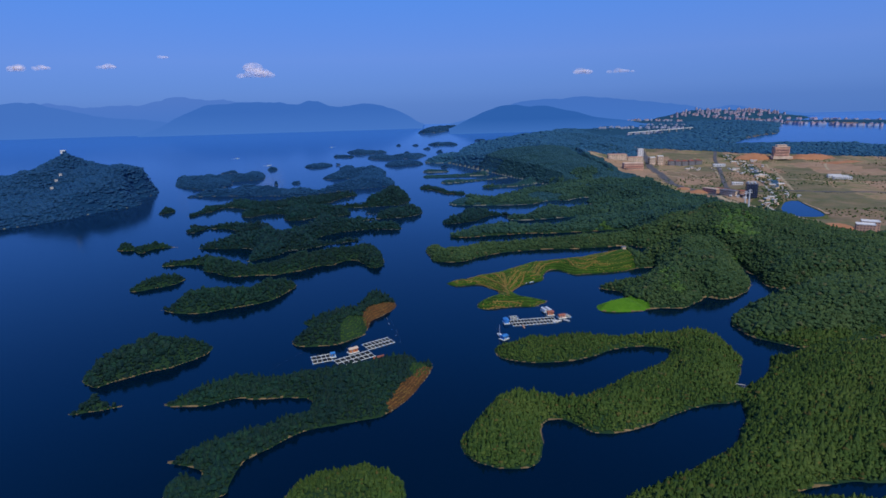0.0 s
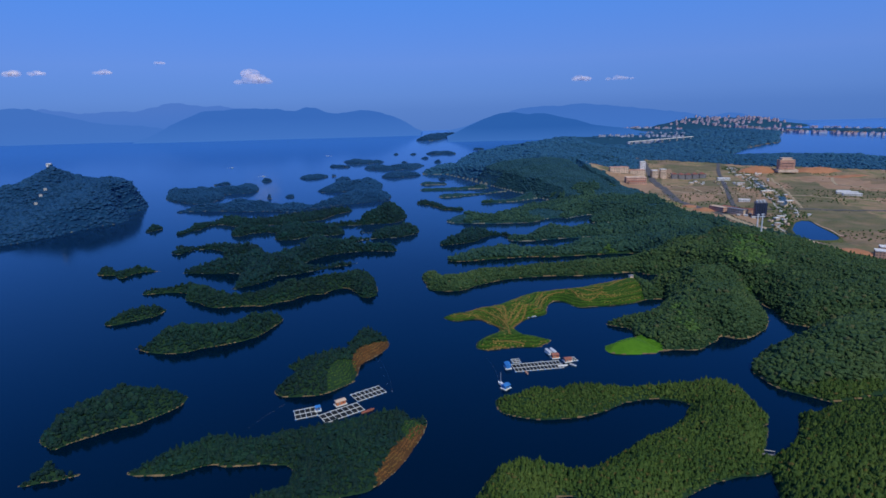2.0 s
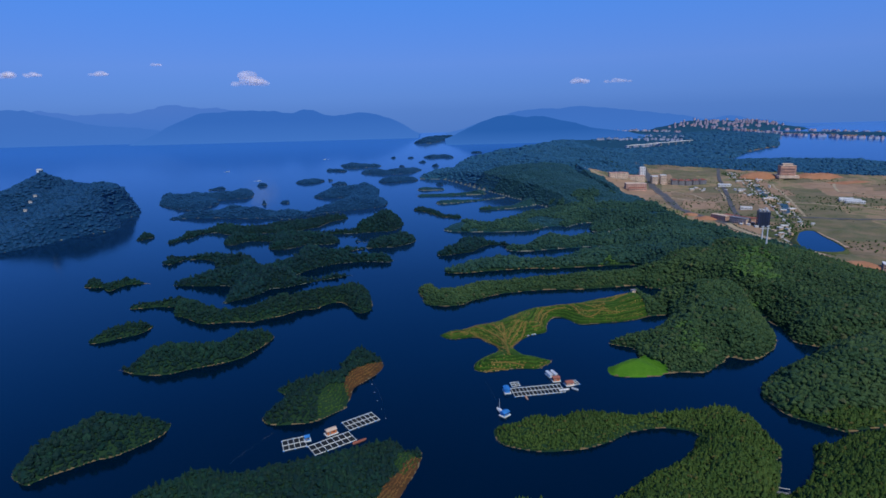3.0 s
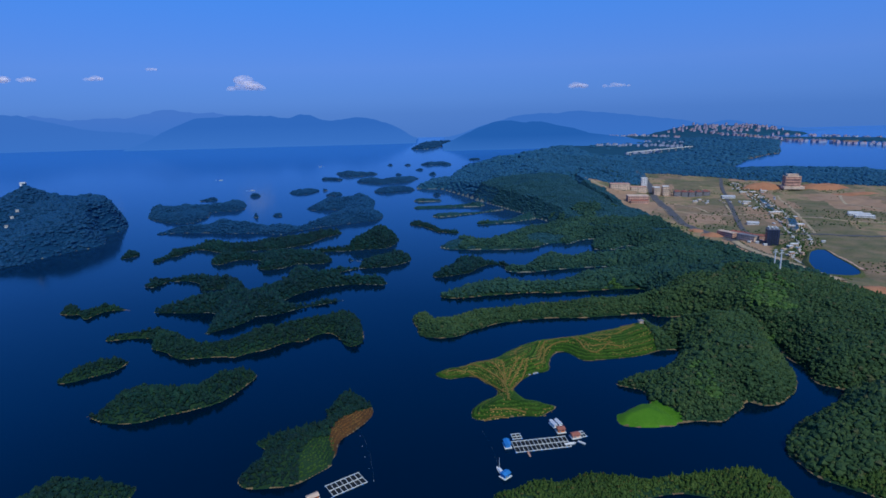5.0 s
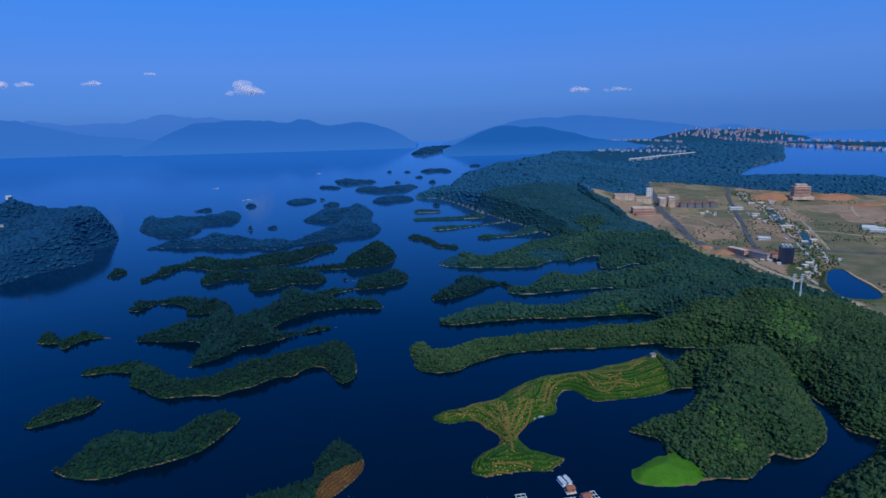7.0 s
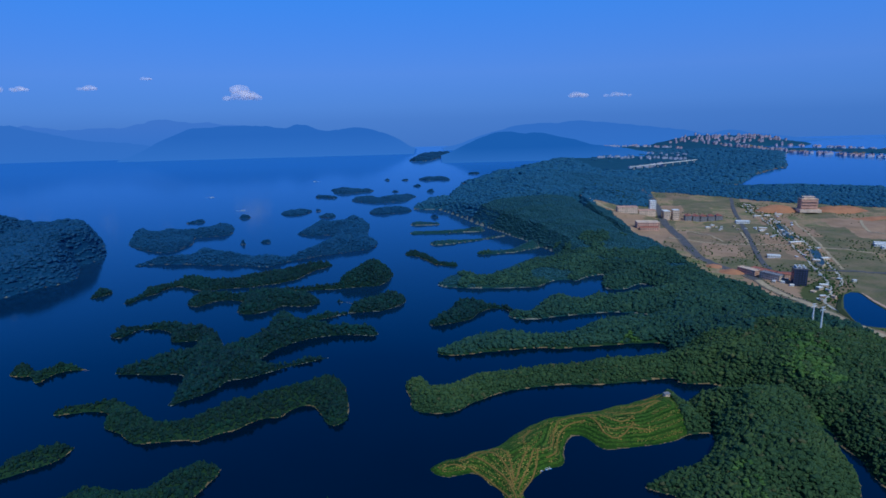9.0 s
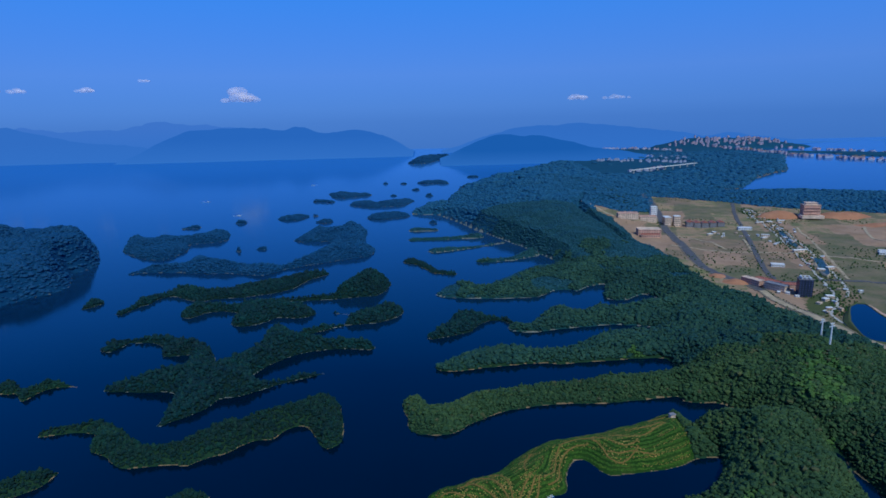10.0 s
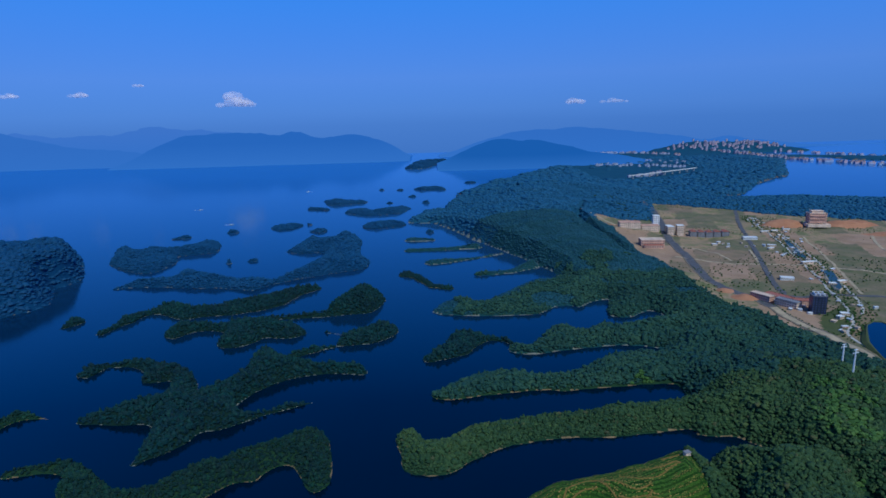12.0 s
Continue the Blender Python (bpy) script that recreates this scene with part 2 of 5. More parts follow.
# ---------------------------------------------------------------- helpers
rng = np.random.default_rng(7)
TABLE = rng.random((64, 256, 256))


def value_noise(x, y, scale, seed=0):
    x, y = np.asarray(x, float) / scale + 31.7 * seed, np.asarray(y, float) / scale + 17.3 * seed
    xi, yi = np.floor(x).astype(int), np.floor(y).astype(int)
    u, v = x - xi, y - yi
    u, v = u * u * (3 - 2 * u), v * v * (3 - 2 * v)
    g = TABLE[seed % 64]
    a, b = g[xi % 256, yi % 256], g[(xi + 1) % 256, yi % 256]
    c, d = g[xi % 256, (yi + 1) % 256], g[(xi + 1) % 256, (yi + 1) % 256]
    return (a * (1 - u) + b * u) * (1 - v) + (c * (1 - u) + d * u) * v


def fbm(x, y, scale, seed=0):
    """Smooth noise about nought, between about -1 and 1."""
    return (value_noise(x, y, scale, seed) - 0.5) * 1.2 + (value_noise(x, y, scale / 2.1, seed + 1) - 0.5) * 0.6 + (value_noise(x, y, scale / 4.3, seed + 2) - 0.5) * 0.3


def within(x, y, outline):
    """Metres inside a rounded outline of (x, y); negative outside, and only roughly so far outside."""
    p = np.array(outline, float)
    n = np.roll(p, -1, 0)
    p = np.stack([0.75 * p + 0.25 * n, 0.25 * p + 0.75 * n], 1).reshape(-1, 2)
    lo, hi = p.min(0), p.max(0)
    out = -np.hypot(np.maximum(np.maximum(lo[0] - x, x - hi[0]), 0), np.maximum(np.maximum(lo[1] - y, y - hi[1]), 0))
    near = out > -15
    out = np.where(near, out, out - 15)
    if near.any():
        px, py = x[near], y[near]
        best, odd = np.full(px.shape, 1e9), np.zeros(px.shape, bool)
        for (x0, y0), (x1, y1) in zip(p, np.roll(p, -1, 0)):
            dx, dy = x1 - x0, y1 - y0
            k = np.clip(((px - x0) * dx + (py - y0) * dy) / max(dx * dx + dy * dy, 1e-6), 0, 1)
            best = np.minimum(best, (px - x0 - k * dx) ** 2 + (py - y0 - k * dy) ** 2)
            odd ^= ((y0 > py) != (y1 > py)) & (px < dx * (py - y0) / (dy + 1e-9) + x0)
        out[near] = np.sqrt(best) * np.where(odd, 1, -1)
    return out


def inland(x, y, chains):
    """Metres inland of the shore of a land; negative on the water. It is the union of outlines of (x, y) and of spines of (x, y, half width)."""
    x, y = np.asarray(x, float), np.asarray(y, float)
    best = np.full(np.shape(x), -1e9)
    for knots in chains:
        if len(knots[0]) == 2:
            d = within(x, y, knots)
            h = np.clip(0.5 + 0.5 * (d - best) / 3, 0, 1)
            best = best + (d - best) * h + 3 * h * (1 - h) * (best > -1e8)
            continue
        if len(knots) == 1:
            knots = [knots[0], knots[0]]
        for (x0, y0, r0), (x1, y1, r1) in zip(knots, knots[1:]):
            dx, dy = x1 - x0, y1 - y0
            k = np.clip(((x - x0) * dx + (y - y0) * dy) / max(dx * dx + dy * dy, 1e-6), 0, 1)
            d = r0 + (r1 - r0) * k - np.hypot(x - x0 - k * dx, y - y0 - k * dy)
            h = np.clip(0.5 + 0.5 * (d - best) / 6, 0, 1)
            best = best + (d - best) * h + 6 * h * (1 - h) * (best > -1e8)
    return best


def inside(x, y, outline):
    hit = np.zeros(np.shape(x), bool)
    for (x0, y0), (x1, y1) in zip(outline, outline[1:] + outline[:1]):
        cross = ((y0 > y) != (y1 > y)) & (x < (x1 - x0) * (y - y0) / (y1 - y0 + 1e-9) + x0)
        hit ^= cross
    return hit


def mesh_from(name, verts, quads, material, smooth=True, sides=4):
    """One mesh from arrays of corners and faces of one number of sides."""
    me = bpy.data.meshes.new(name)
    verts, quads = np.asarray(verts, np.float32), np.asarray(quads, np.int32)
    me.vertices.add(len(verts))
    me.vertices.foreach_set("co", verts.ravel())
    me.loops.add(quads.size)
    me.loops.foreach_set("vertex_index", quads.ravel())
    me.polygons.add(len(quads))
    me.polygons.foreach_set("loop_start", np.arange(0, quads.size, sides, dtype=np.int32))
    me.polygons.foreach_set("loop_total", np.full(len(quads), sides, np.int32))
    me.polygons.foreach_set("use_smooth", np.full(len(quads), smooth))
    me.materials.append(material)
    me.update(calc_edges=True)
    return me


def part(name, bm, material, parent, label=""):
    if isinstance(bm, bmesh.types.BMesh):
        me = bpy.data.meshes.new(name)
        bm.to_mesh(me)
        bm.free()
        me.materials.append(material)
    else:
        me = bm
    ob = new(name, me)
    ob.parent = parent
    return tagged(ob, label)


def thing(name, label, category, group="", m=None, kind=""):
    ob = new(name)
    ob.empty_display_size = 1
    if m is not None:
        ob.matrix_basis = m
    return tagged(ob, label, category, group, kind)


def boxes(*items, bevel=0.0):
    """A bmesh of boxes (x, y, z, dx, dy, dz[, turn]) given by their middles and sizes."""
    bm = bmesh.new()
    for x, y, z, dx, dy, dz, *turn in items:
        m = pose(x, y, z, 0, 0, turn[0] if turn else 0) @ Matrix.Diagonal((dx, dy, dz, 1))
        bmesh.ops.create_cube(bm, size=1, matrix=m)
    if bevel:
        bmesh.ops.bevel(bm, geom=bm.edges[:], offset=bevel, segments=1, affect="EDGES")
    return bm


def tube(path, radius, sides=6):
    bm = bmesh.new()
    rings = []
    for i, p in enumerate(path):
        a, b = Vector(path[max(i - 1, 0)]), Vector(path[min(i + 1, len(path) - 1)])
        q = (b - a).to_track_quat("Z", "Y")
        r = radius[i] if isinstance(radius, (list, tuple)) else radius
        rings.append([bm.verts.new(Vector(p) + q @ Vector((r * math.cos(k * math.tau / sides), r * math.sin(k * math.tau / sides), 0))) for k in range(sides)])
    for r0, r1 in zip(rings, rings[1:]):
        for k in range(sides):
            bm.faces.new((r0[k], r0[(k + 1) % sides], r1[(k + 1) % sides], r1[k]))
    bm.faces.new(rings[0][::-1]), bm.faces.new(rings[-1])
    return bm


def ico(level, seed, rough, squash=1.0):
    """A lumpy ball: arrays of corners and triangles."""
    bm = bmesh.new()
    bmesh.ops.create_icosphere(bm, subdivisions=level, radius=1)
    v = np.array([p.co[:] for p in bm.verts])
    f = np.array([[c.index for c in q.verts] for q in bm.faces])
    bm.free()
    g = np.random.default_rng(seed)
    v = v * (1 + rough * (g.random(len(v)) * 2 - 1))[:, None]
    v[:, 2] *= squash
    return v, f


def stem(r=0.09, top=0.9):
    v = np.array([(r * math.cos(a), r * math.sin(a), -0.4) for a in (0, 2.1, 4.2)] + [(0, 0, top)])
    return v, np.array([(0, 1, 3), (1, 2, 3), (2, 0, 3)])


def crown(seed, lobes, level, tall, stemmed=True):
    """A tree about 1 wide each way: a tapered stem under a crown of lobes."""
    g = np.random.default_rng(seed)
    vs, fs, n = [], [], 0
    parts = [stem()] if stemmed else []
    v, f = ico(level, seed, 0.34, 0.85 * tall)
    f = f[v[f][:, :, 2].mean(1) > -0.25 * tall]     # open underneath, round the stem
    parts.append((v * 0.82 + (0, 0, 0.62 * tall), f))
    for k in range(lobes):
        a, r = g.random() * math.tau, 0.45 + 0.3 * g.random()
        s = 0.34 + 0.24 * g.random()
        v, f = ico(1, seed * 10 + k, 0.28, 1.0)
        parts.append((v * s + (r * math.cos(a), r * math.sin(a), (0.5 + 0.75 * g.random()) * tall), f))
    for v, f in parts:
        vs.append(v), fs.append(f + n)
        n += len(v)
    return np.vstack(vs), np.vstack(fs)


def spire(seed, tall):
    """A young conifer: a stem and three ragged tiers."""
    g = np.random.default_rng(seed)
    vs, fs = [], []
    v, f = stem()
    vs.append(v), fs.append(f)
    n = len(v)
    for k in range(3):
        r, z0 = 0.95 - 0.27 * k, (0.35 + 0.55 * k) * tall
        ring = [(r * (0.75 + 0.4 * g.random()) * math.cos(a), r * (0.75 + 0.4 * g.random()) * math.sin(a), z0 + 0.15 * g.random()) for a in np.arange(7) * math.tau / 7]
        v = np.array(ring + [(0, 0, z0 + 1.0 * tall)])
        f = np.array([(i, (i + 1) % 7, 7) for i in range(7)])
        vs.append(v), fs.append(f + n)
        n += len(v)
    return np.vstack(vs), np.vstack(fs)


FINE = [crown(s, 1, 1, 0.8 + 0.15 * (s % 3)) for s in range(1, 9)] + [spire(s, 0.95) for s in (41, 42, 43)]
MIDDLE = [crown(s, 0, 1, 0.8 + 0.15 * (s % 3)) for s in range(11, 21)]
PLAIN = [crown(s, 0, 1, 0.75, False) for s in range(21, 31)]
MIXED = MIDDLE[:6] + [spire(s, 1.05) for s in (51, 52, 53, 54, 55)]
BROAD = [(v * (1.05, 1.05, 1.1), f) for v, f in MIDDLE] + [spire(s, 0.8) for s in (61, 62)]
FLAT = [((v - (0, 0, v[:, 2][f].min() + 0.08)) * (0.85, 0.85, 0.62), f) for v, f in PLAIN]
ROUND = [crown(s, s % 2, 1, 0.95 + 0.15 * (s % 4)) for s in range(71, 81)] + [spire(81, 0.9)]
CONIFERS = [spire(s, 0.72 + 0.1 * (s % 4)) for s in range(91, 99)] + [crown(s, 1, 1, 0.95) for s in (99, 100, 101)]
LOW = [tuple((v * (1, 1, 0.7) - (0, 0, 0.3), f)) for v, f in (ico(1, s, 0.25, 0.8) for s in (31, 32, 33))]


def grove(name, places, sizes, kinds, material, label, category="forest"):
    """Trees that nobody could count: one object, every tree with its own size and turn."""
    if len(places) == 0:
        return None
    g = np.random.default_rng(len(places))
    pick, turn = g.integers(0, len(kinds), len(places)), g.random(len(places)) * math.tau
    lean = 0.7 + 0.45 * g.random(len(places))
    vs, fs, n = [], [], 0
    for k, (v, f) in enumerate(kinds):
        w = np.where(pick == k)[0]
        if len(w) == 0:
            continue
        c, s = np.cos(turn[w])[:, None], np.sin(turn[w])[:, None]
        x = v[None, :, 0] * c - v[None, :, 1] * s
        y = v[None, :, 0] * s + v[None, :, 1] * c
        z = np.repeat(v[None, :, 2], len(w), 0) * lean[w][:, None]
        p = np.stack([x, y, z], -1) * sizes[w][:, None, None] + places[w][:, None, :]
        vs.append(p.reshape(-1, 3))
        fs.append((f[None] + (np.arange(len(w)) * len(v))[:, None, None] + n).reshape(-1, 3))
        n += len(w) * len(v)
    ob = new(name, mesh_from(name, np.vstack(vs), np.vstack(fs), material, smooth=kinds is FLAT, sides=3))
    return tagged(ob, label, category, kind="stuff")


def scatter(box, step, seed=0):
    g = np.random.default_rng(seed + 5)
    x0, y0, x1, y1 = box
    x, y = np.meshgrid(np.arange(x0, x1, step), np.arange(y0, y1, step * 0.87))
    x = x + (np.arange(x.shape[0]) % 2)[:, None] * step / 2
    x, y = x.ravel(), y.ravel()
    return x + (g.random(len(x)) - 0.5) * step * 0.9, y + (g.random(len(x)) - 0.5) * step * 0.9


def chain_box(chains, pad):
    k = [(*q, 0)[:3] for c in chains for q in c]
    return (min(q[0] - q[2] for q in k) - pad, min(q[1] - q[2] for q in k) - pad, max(q[0] + q[2] for q in k) + pad, max(q[1] + q[2] for q in k) + pad)


def sheet(x, y, z, keep):
    """Corners and quads of the cells of a grid that are kept."""
    h, w = x.shape
    idx = np.arange(h * w).reshape(h, w)
    q = np.stack([idx[:-1, :-1], idx[:-1, 1:], idx[1:, 1:], idx[1:, :-1]], -1)[keep]
    used, inv = np.unique(q, return_inverse=True)
    return np.stack([x.ravel(), y.ravel(), z.ravel()], -1)[used], inv.reshape(-1, 4)


class Land:
    """The shape of one piece of land above the lake."""

    def __init__(self, chains, height, seed, wobble=2.0, rise=14.0, hill=None, bay=None):
        self.chains, self.height, self.seed, self.wobble, self.rise, self.hill, self.bay = chains, height, seed, wobble, rise, hill, bay

    def depth(self, x, y):
        d = inland(x, y, self.chains)
        if self.bay:
            d = np.minimum(d, -within(x, y, self.bay))
        return d + self.wobble * fbm(x, y, 14 * max(1, self.wobble / 2), self.seed) + 0.4 * fbm(x, y, 4, self.seed + 5)

    def at(self, x, y):
        d = self.depth(x, y)
        up = np.clip(d, 0, None)
        z = np.where(d < 0, d * 0.35, 0.12 + np.minimum(up, 2.5) * 0.32)
        z = z + self.height * (1 - np.exp(-np.clip(up - 2, 0, None) / self.rise)) * (1 + 0.55 * fbm(x, y, 28, self.seed + 9))
        if self.hill is not None:
            z = z + np.clip(up / 25, 0, 1) * self.hill(x, y)
        return np.maximum(z, -3.5), d


def build_land(name, label, land, step, category="island", group="", kind="", grounds=(), shore=-0.1, box=None, rim_soil=None, floor=None):
    """A land with a bare shore and its ground as parts. grounds: (part name, material, mask(x, y, d), label)."""
    x0, y0, x1, y1 = box or chain_box(land.chains, 9)
    x, y = np.meshgrid(np.arange(x0, x1 + step, step), np.arange(y0, y1 + step, step))
    z, d = land.at(x, y)
    mid = lambda a: (a[:-1, :-1] + a[:-1, 1:] + a[1:, 1:] + a[1:, :-1]) / 4
    cx, cy, cd = mid(x), mid(y), mid(d)
    top = thing(name, label, category, group, kind=kind)
    left = cd > -7
    rim = left & (cd < shore + 1.5 * fbm(cx, cy, 9, land.seed + 20))
    done = rim.copy()
    v, q = sheet(x, y, z, rim)
    part("shore", mesh_from("shore", v, q, rim_soil or SOIL), None, top, "bare shoreline above dark water")
    for pname, material, mask, plabel in grounds:
        use = left & ~done & mask(cx, cy, cd)
        done |= use
        if use.any():
            v, q = sheet(x, y, z, use)
            part(pname, mesh_from(pname, v, q, material), None, top, plabel)
    use = left & ~done
    if use.any():
        v, q = sheet(x, y, z, use)
        part("ground", mesh_from("ground", v, q, floor or FLOOR), None, top)
    return top


def plant(land, label, step, kinds, material, mask=None, seed=0, size=0.92, edge=0.75, box=None, name="forest"):
    x, y = scatter(box or chain_box(land.chains, 2), step, seed + land.seed)
    z, d = land.at(x, y)
    ok = d > edge
    if mask is not None:
        ok &= mask(x, y, d)
    x, y, z, d = x[ok], y[ok], z[ok], d[ok]
    g = np.random.default_rng(seed + 3)
    s = step * size * (0.68 + 0.85 * g.random(len(x)) ** 2.2) * (1 + 0.35 * fbm(x, y, 30, 40)) * np.clip(0.7 + d / 15, 0.7, 1)
    return grove(name, np.stack([x, y, z - 0.1], -1), s, kinds, material, label)


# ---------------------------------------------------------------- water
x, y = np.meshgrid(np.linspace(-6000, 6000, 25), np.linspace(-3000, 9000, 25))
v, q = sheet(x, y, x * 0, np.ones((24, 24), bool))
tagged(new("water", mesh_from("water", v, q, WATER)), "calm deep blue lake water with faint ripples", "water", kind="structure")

# ---------------------------------------------------------------- islands in the lake
RED_A = [(-34, 295), (-30, 310), (-24, 326), (-18, 338), (-13, 344), (-7, 343), (-4, 335), (-9, 319), (-15, 304), (-24, 289), (-30, 283)]
GREEN_A = [(-25, 335), (-22, 344), (-17, 349), (-12, 345), (-12, 341), (-15, 335), (-21, 325)]
RED_B = [(-67, 432), (-64, 444), (-58, 452), (-49, 463), (-44, 477), (-38, 465), (-42, 450), (-51, 432), (-54, 422), (-54, 408), (-60, 402), (-62, 419)]
GREEN_B = [(-80, 404), (-75, 417), (-69, 429), (-64, 431), (-61, 418), (-60, 402), (-66, 388), (-75, 381)]

red_rows = lambda x, y, d: inside(x + 3 * fbm(x, y, 8, 61), y + 3 * fbm(x, y, 8, 63), RED_A) | inside(x + 2 * fbm(x, y, 8, 61), y + 3 * fbm(x, y, 8, 63), RED_B)
scrub_rows = lambda x, y, d: inside(x + 3 * fbm(x, y, 8, 62), y, GREEN_A) | inside(x + 3 * fbm(x, y, 8, 62), y, GREEN_B)
woods = lambda x, y, d: ~(red_rows(x, y, d) | scrub_rows(x, y, d))
PLOTS = [("field", RED_EARTH, red_rows, "rows of reddish crops on bare earth"), ("meadow", FLOOR, scrub_rows, "green scrub on a cleared slope")]
ISLES = "wooded islands in the lake"


def rows_of_bushes(name, land, mask, gap, step, size, material, label, box=None, along=None):
    """Bushes planted along the slope, in lines that keep one distance from the shore."""
    x, y = scatter(box or chain_box(land.chains, 2), step, 77)
    z, d = land.at(x, y)
    ok = (d > 1.5) & mask(x, y, d) & ((inland(x, y, along or land.chains) + 1.5 * fbm(x, y, 30, 50)) % gap > gap * 0.5)
    x, y, z = x[ok], y[ok], z[ok]
    g = np.random.default_rng(9)
    return grove(name, np.stack([x, y, z], -1), size * (0.6 + 0.7 * g.random(len(x))), LOW, material, label, "bushes")


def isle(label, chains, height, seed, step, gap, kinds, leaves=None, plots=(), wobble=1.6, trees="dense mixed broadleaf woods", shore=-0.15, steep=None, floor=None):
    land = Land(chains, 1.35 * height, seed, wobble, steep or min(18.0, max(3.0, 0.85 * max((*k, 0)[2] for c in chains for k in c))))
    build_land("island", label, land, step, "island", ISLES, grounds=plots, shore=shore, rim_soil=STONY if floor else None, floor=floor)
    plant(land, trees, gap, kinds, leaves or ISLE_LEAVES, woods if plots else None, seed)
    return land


isle('oval island under dense dark woods', [[(-241, 341), (-234, 335), (-223, 331), (-222, 334), (-217, 339), (-210, 344), (-200, 352), (-190, 355), (-182, 363), (-175, 372), (-171, 380), (-172, 390), (-174, 391), (-177, 388),
    (-192, 394), (-208, 395), (-220, 393), (-227, 384), (-234, 376), (-240, 368), (-241, 356), (-239, 342)]],
    11, 10, 1.6, 2.0, ROUND, wobble=1.3, steep=13, trees='dense dark broadleaf woods')
isle('tiny islet with few trees and bare point', [[(-222, 298), (-218, 298), (-210, 300), (-202, 302), (-196, 305), (-191, 307), (-197, 307), (-201, 306), (-208, 312), (-215, 314), (-217, 307), (-217, 301)]],
    6, 17, 1.2, 1.7, ROUND, wobble=1.0, steep=5, trees='dense dark broadleaf woods', shore=0.4)
fork_land = isle('forked wooded island with red earth rows at its end', [[(-172, 308), (-165, 304), (-155, 303), (-145, 303), (-140, 305), (-135, 309), (-130, 312), (-125, 313), (-118, 310), (-110, 310), (-102, 311), (-93, 312), (-84, 310), (-80, 304),
    (-78, 288), (-85, 286), (-91, 282), (-97, 276), (-106, 272), (-114, 269), (-119, 264), (-133, 254), (-138, 250), (-142, 249), (-136, 247), (-125, 244), (-119, 239), (-116, 232),
    (-118, 227), (-122, 220), (-103, 220), (-103, 233), (-103, 246), (-98, 253), (-81, 272), (-73, 276), (-65, 278), (-53, 281), (-45, 283), (-36, 286), (-31, 293), (-25, 302),
    (-19, 314), (-14, 328), (-10, 341), (-9, 349), (-11, 355), (-17, 350), (-23, 359), (-30, 363)],
    [(-30, 363), (-36, 359), (-44, 347), (-53, 337), (-62, 327), (-67, 323), (-74, 325), (-83, 329), (-96, 332), (-109, 332), (-118, 333), (-125, 338), (-134, 339), (-139, 333),
    (-144, 326), (-151, 323), (-158, 318), (-162, 312), (-167, 308), (-164, 305), (-142, 306), (-128, 315), (-94, 313), (-66, 303), (-42, 308)],
    [(-125, 228, 7), (-118, 214, 8)]],
    6.5, 24, 1.6, 1.9, FINE, plots=PLOTS, wobble=1.2, steep=11, trees='dense dark woods and scrub')
isle('rounded island closely planted with young trees', [[(-64, 214, 8.7), (-54, 215, 20.1), (-39, 218, 19.9), (-35, 218, 11)]],
    9, 31, 1.6, 1.5, CONIFERS, leaves=PINES, trees='close young green trees')
tea_isle_land = isle('wooded island with a strip of red earth rows', [[(-113, 390), (-106, 386), (-94, 384), (-82, 387), (-75, 391), (-68, 398), (-61, 405), (-62, 409), (-60, 418), (-61, 430), (-58, 438), (-52, 445), (-45, 456), (-42, 467),
    (-44, 477), (-47, 479), (-56, 491), (-64, 495), (-70, 489), (-74, 478), (-75, 466), (-71, 457), (-73, 451), (-78, 446), (-87, 440), (-100, 438), (-110, 437), (-115, 434),
    (-118, 434), (-112, 429), (-106, 424), (-107, 411), (-111, 405), (-112, 398), (-114, 397)]],
    9, 38, 1.6, 1.9, FINE, plots=PLOTS, wobble=1.2, steep=11, trees='dense dark broadleaf woods')
isle('long low island covered with broadleaf trees', [[(-255, 477), (-248, 472), (-237, 466), (-223, 462), (-212, 462), (-202, 465), (-196, 471), (-182, 475), (-169, 482), (-158, 492), (-153, 502), (-149, 513), (-146, 527), (-145, 536),
    (-148, 533), (-157, 541), (-165, 541), (-173, 527), (-181, 515), (-188, 507), (-200, 508), (-215, 513), (-228, 514), (-234, 508), (-238, 497), (-241, 483), (-245, 472)]],
    10, 45, 1.6, 2.1, ROUND, wobble=1.4, steep=13, trees='dense dark broadleaf woods')
isle('small low wooded island', [[(-310, 533), (-305, 529), (-296, 532), (-288, 538), (-280, 543), (-272, 551), (-269, 558), (-269, 573), (-269, 568), (-279, 569), (-289, 564), (-299, 558), (-306, 550), (-305, 537)]],
    6, 52, 1.6, 2.0, ROUND, wobble=1.2, steep=8, trees='dense dark broadleaf woods')
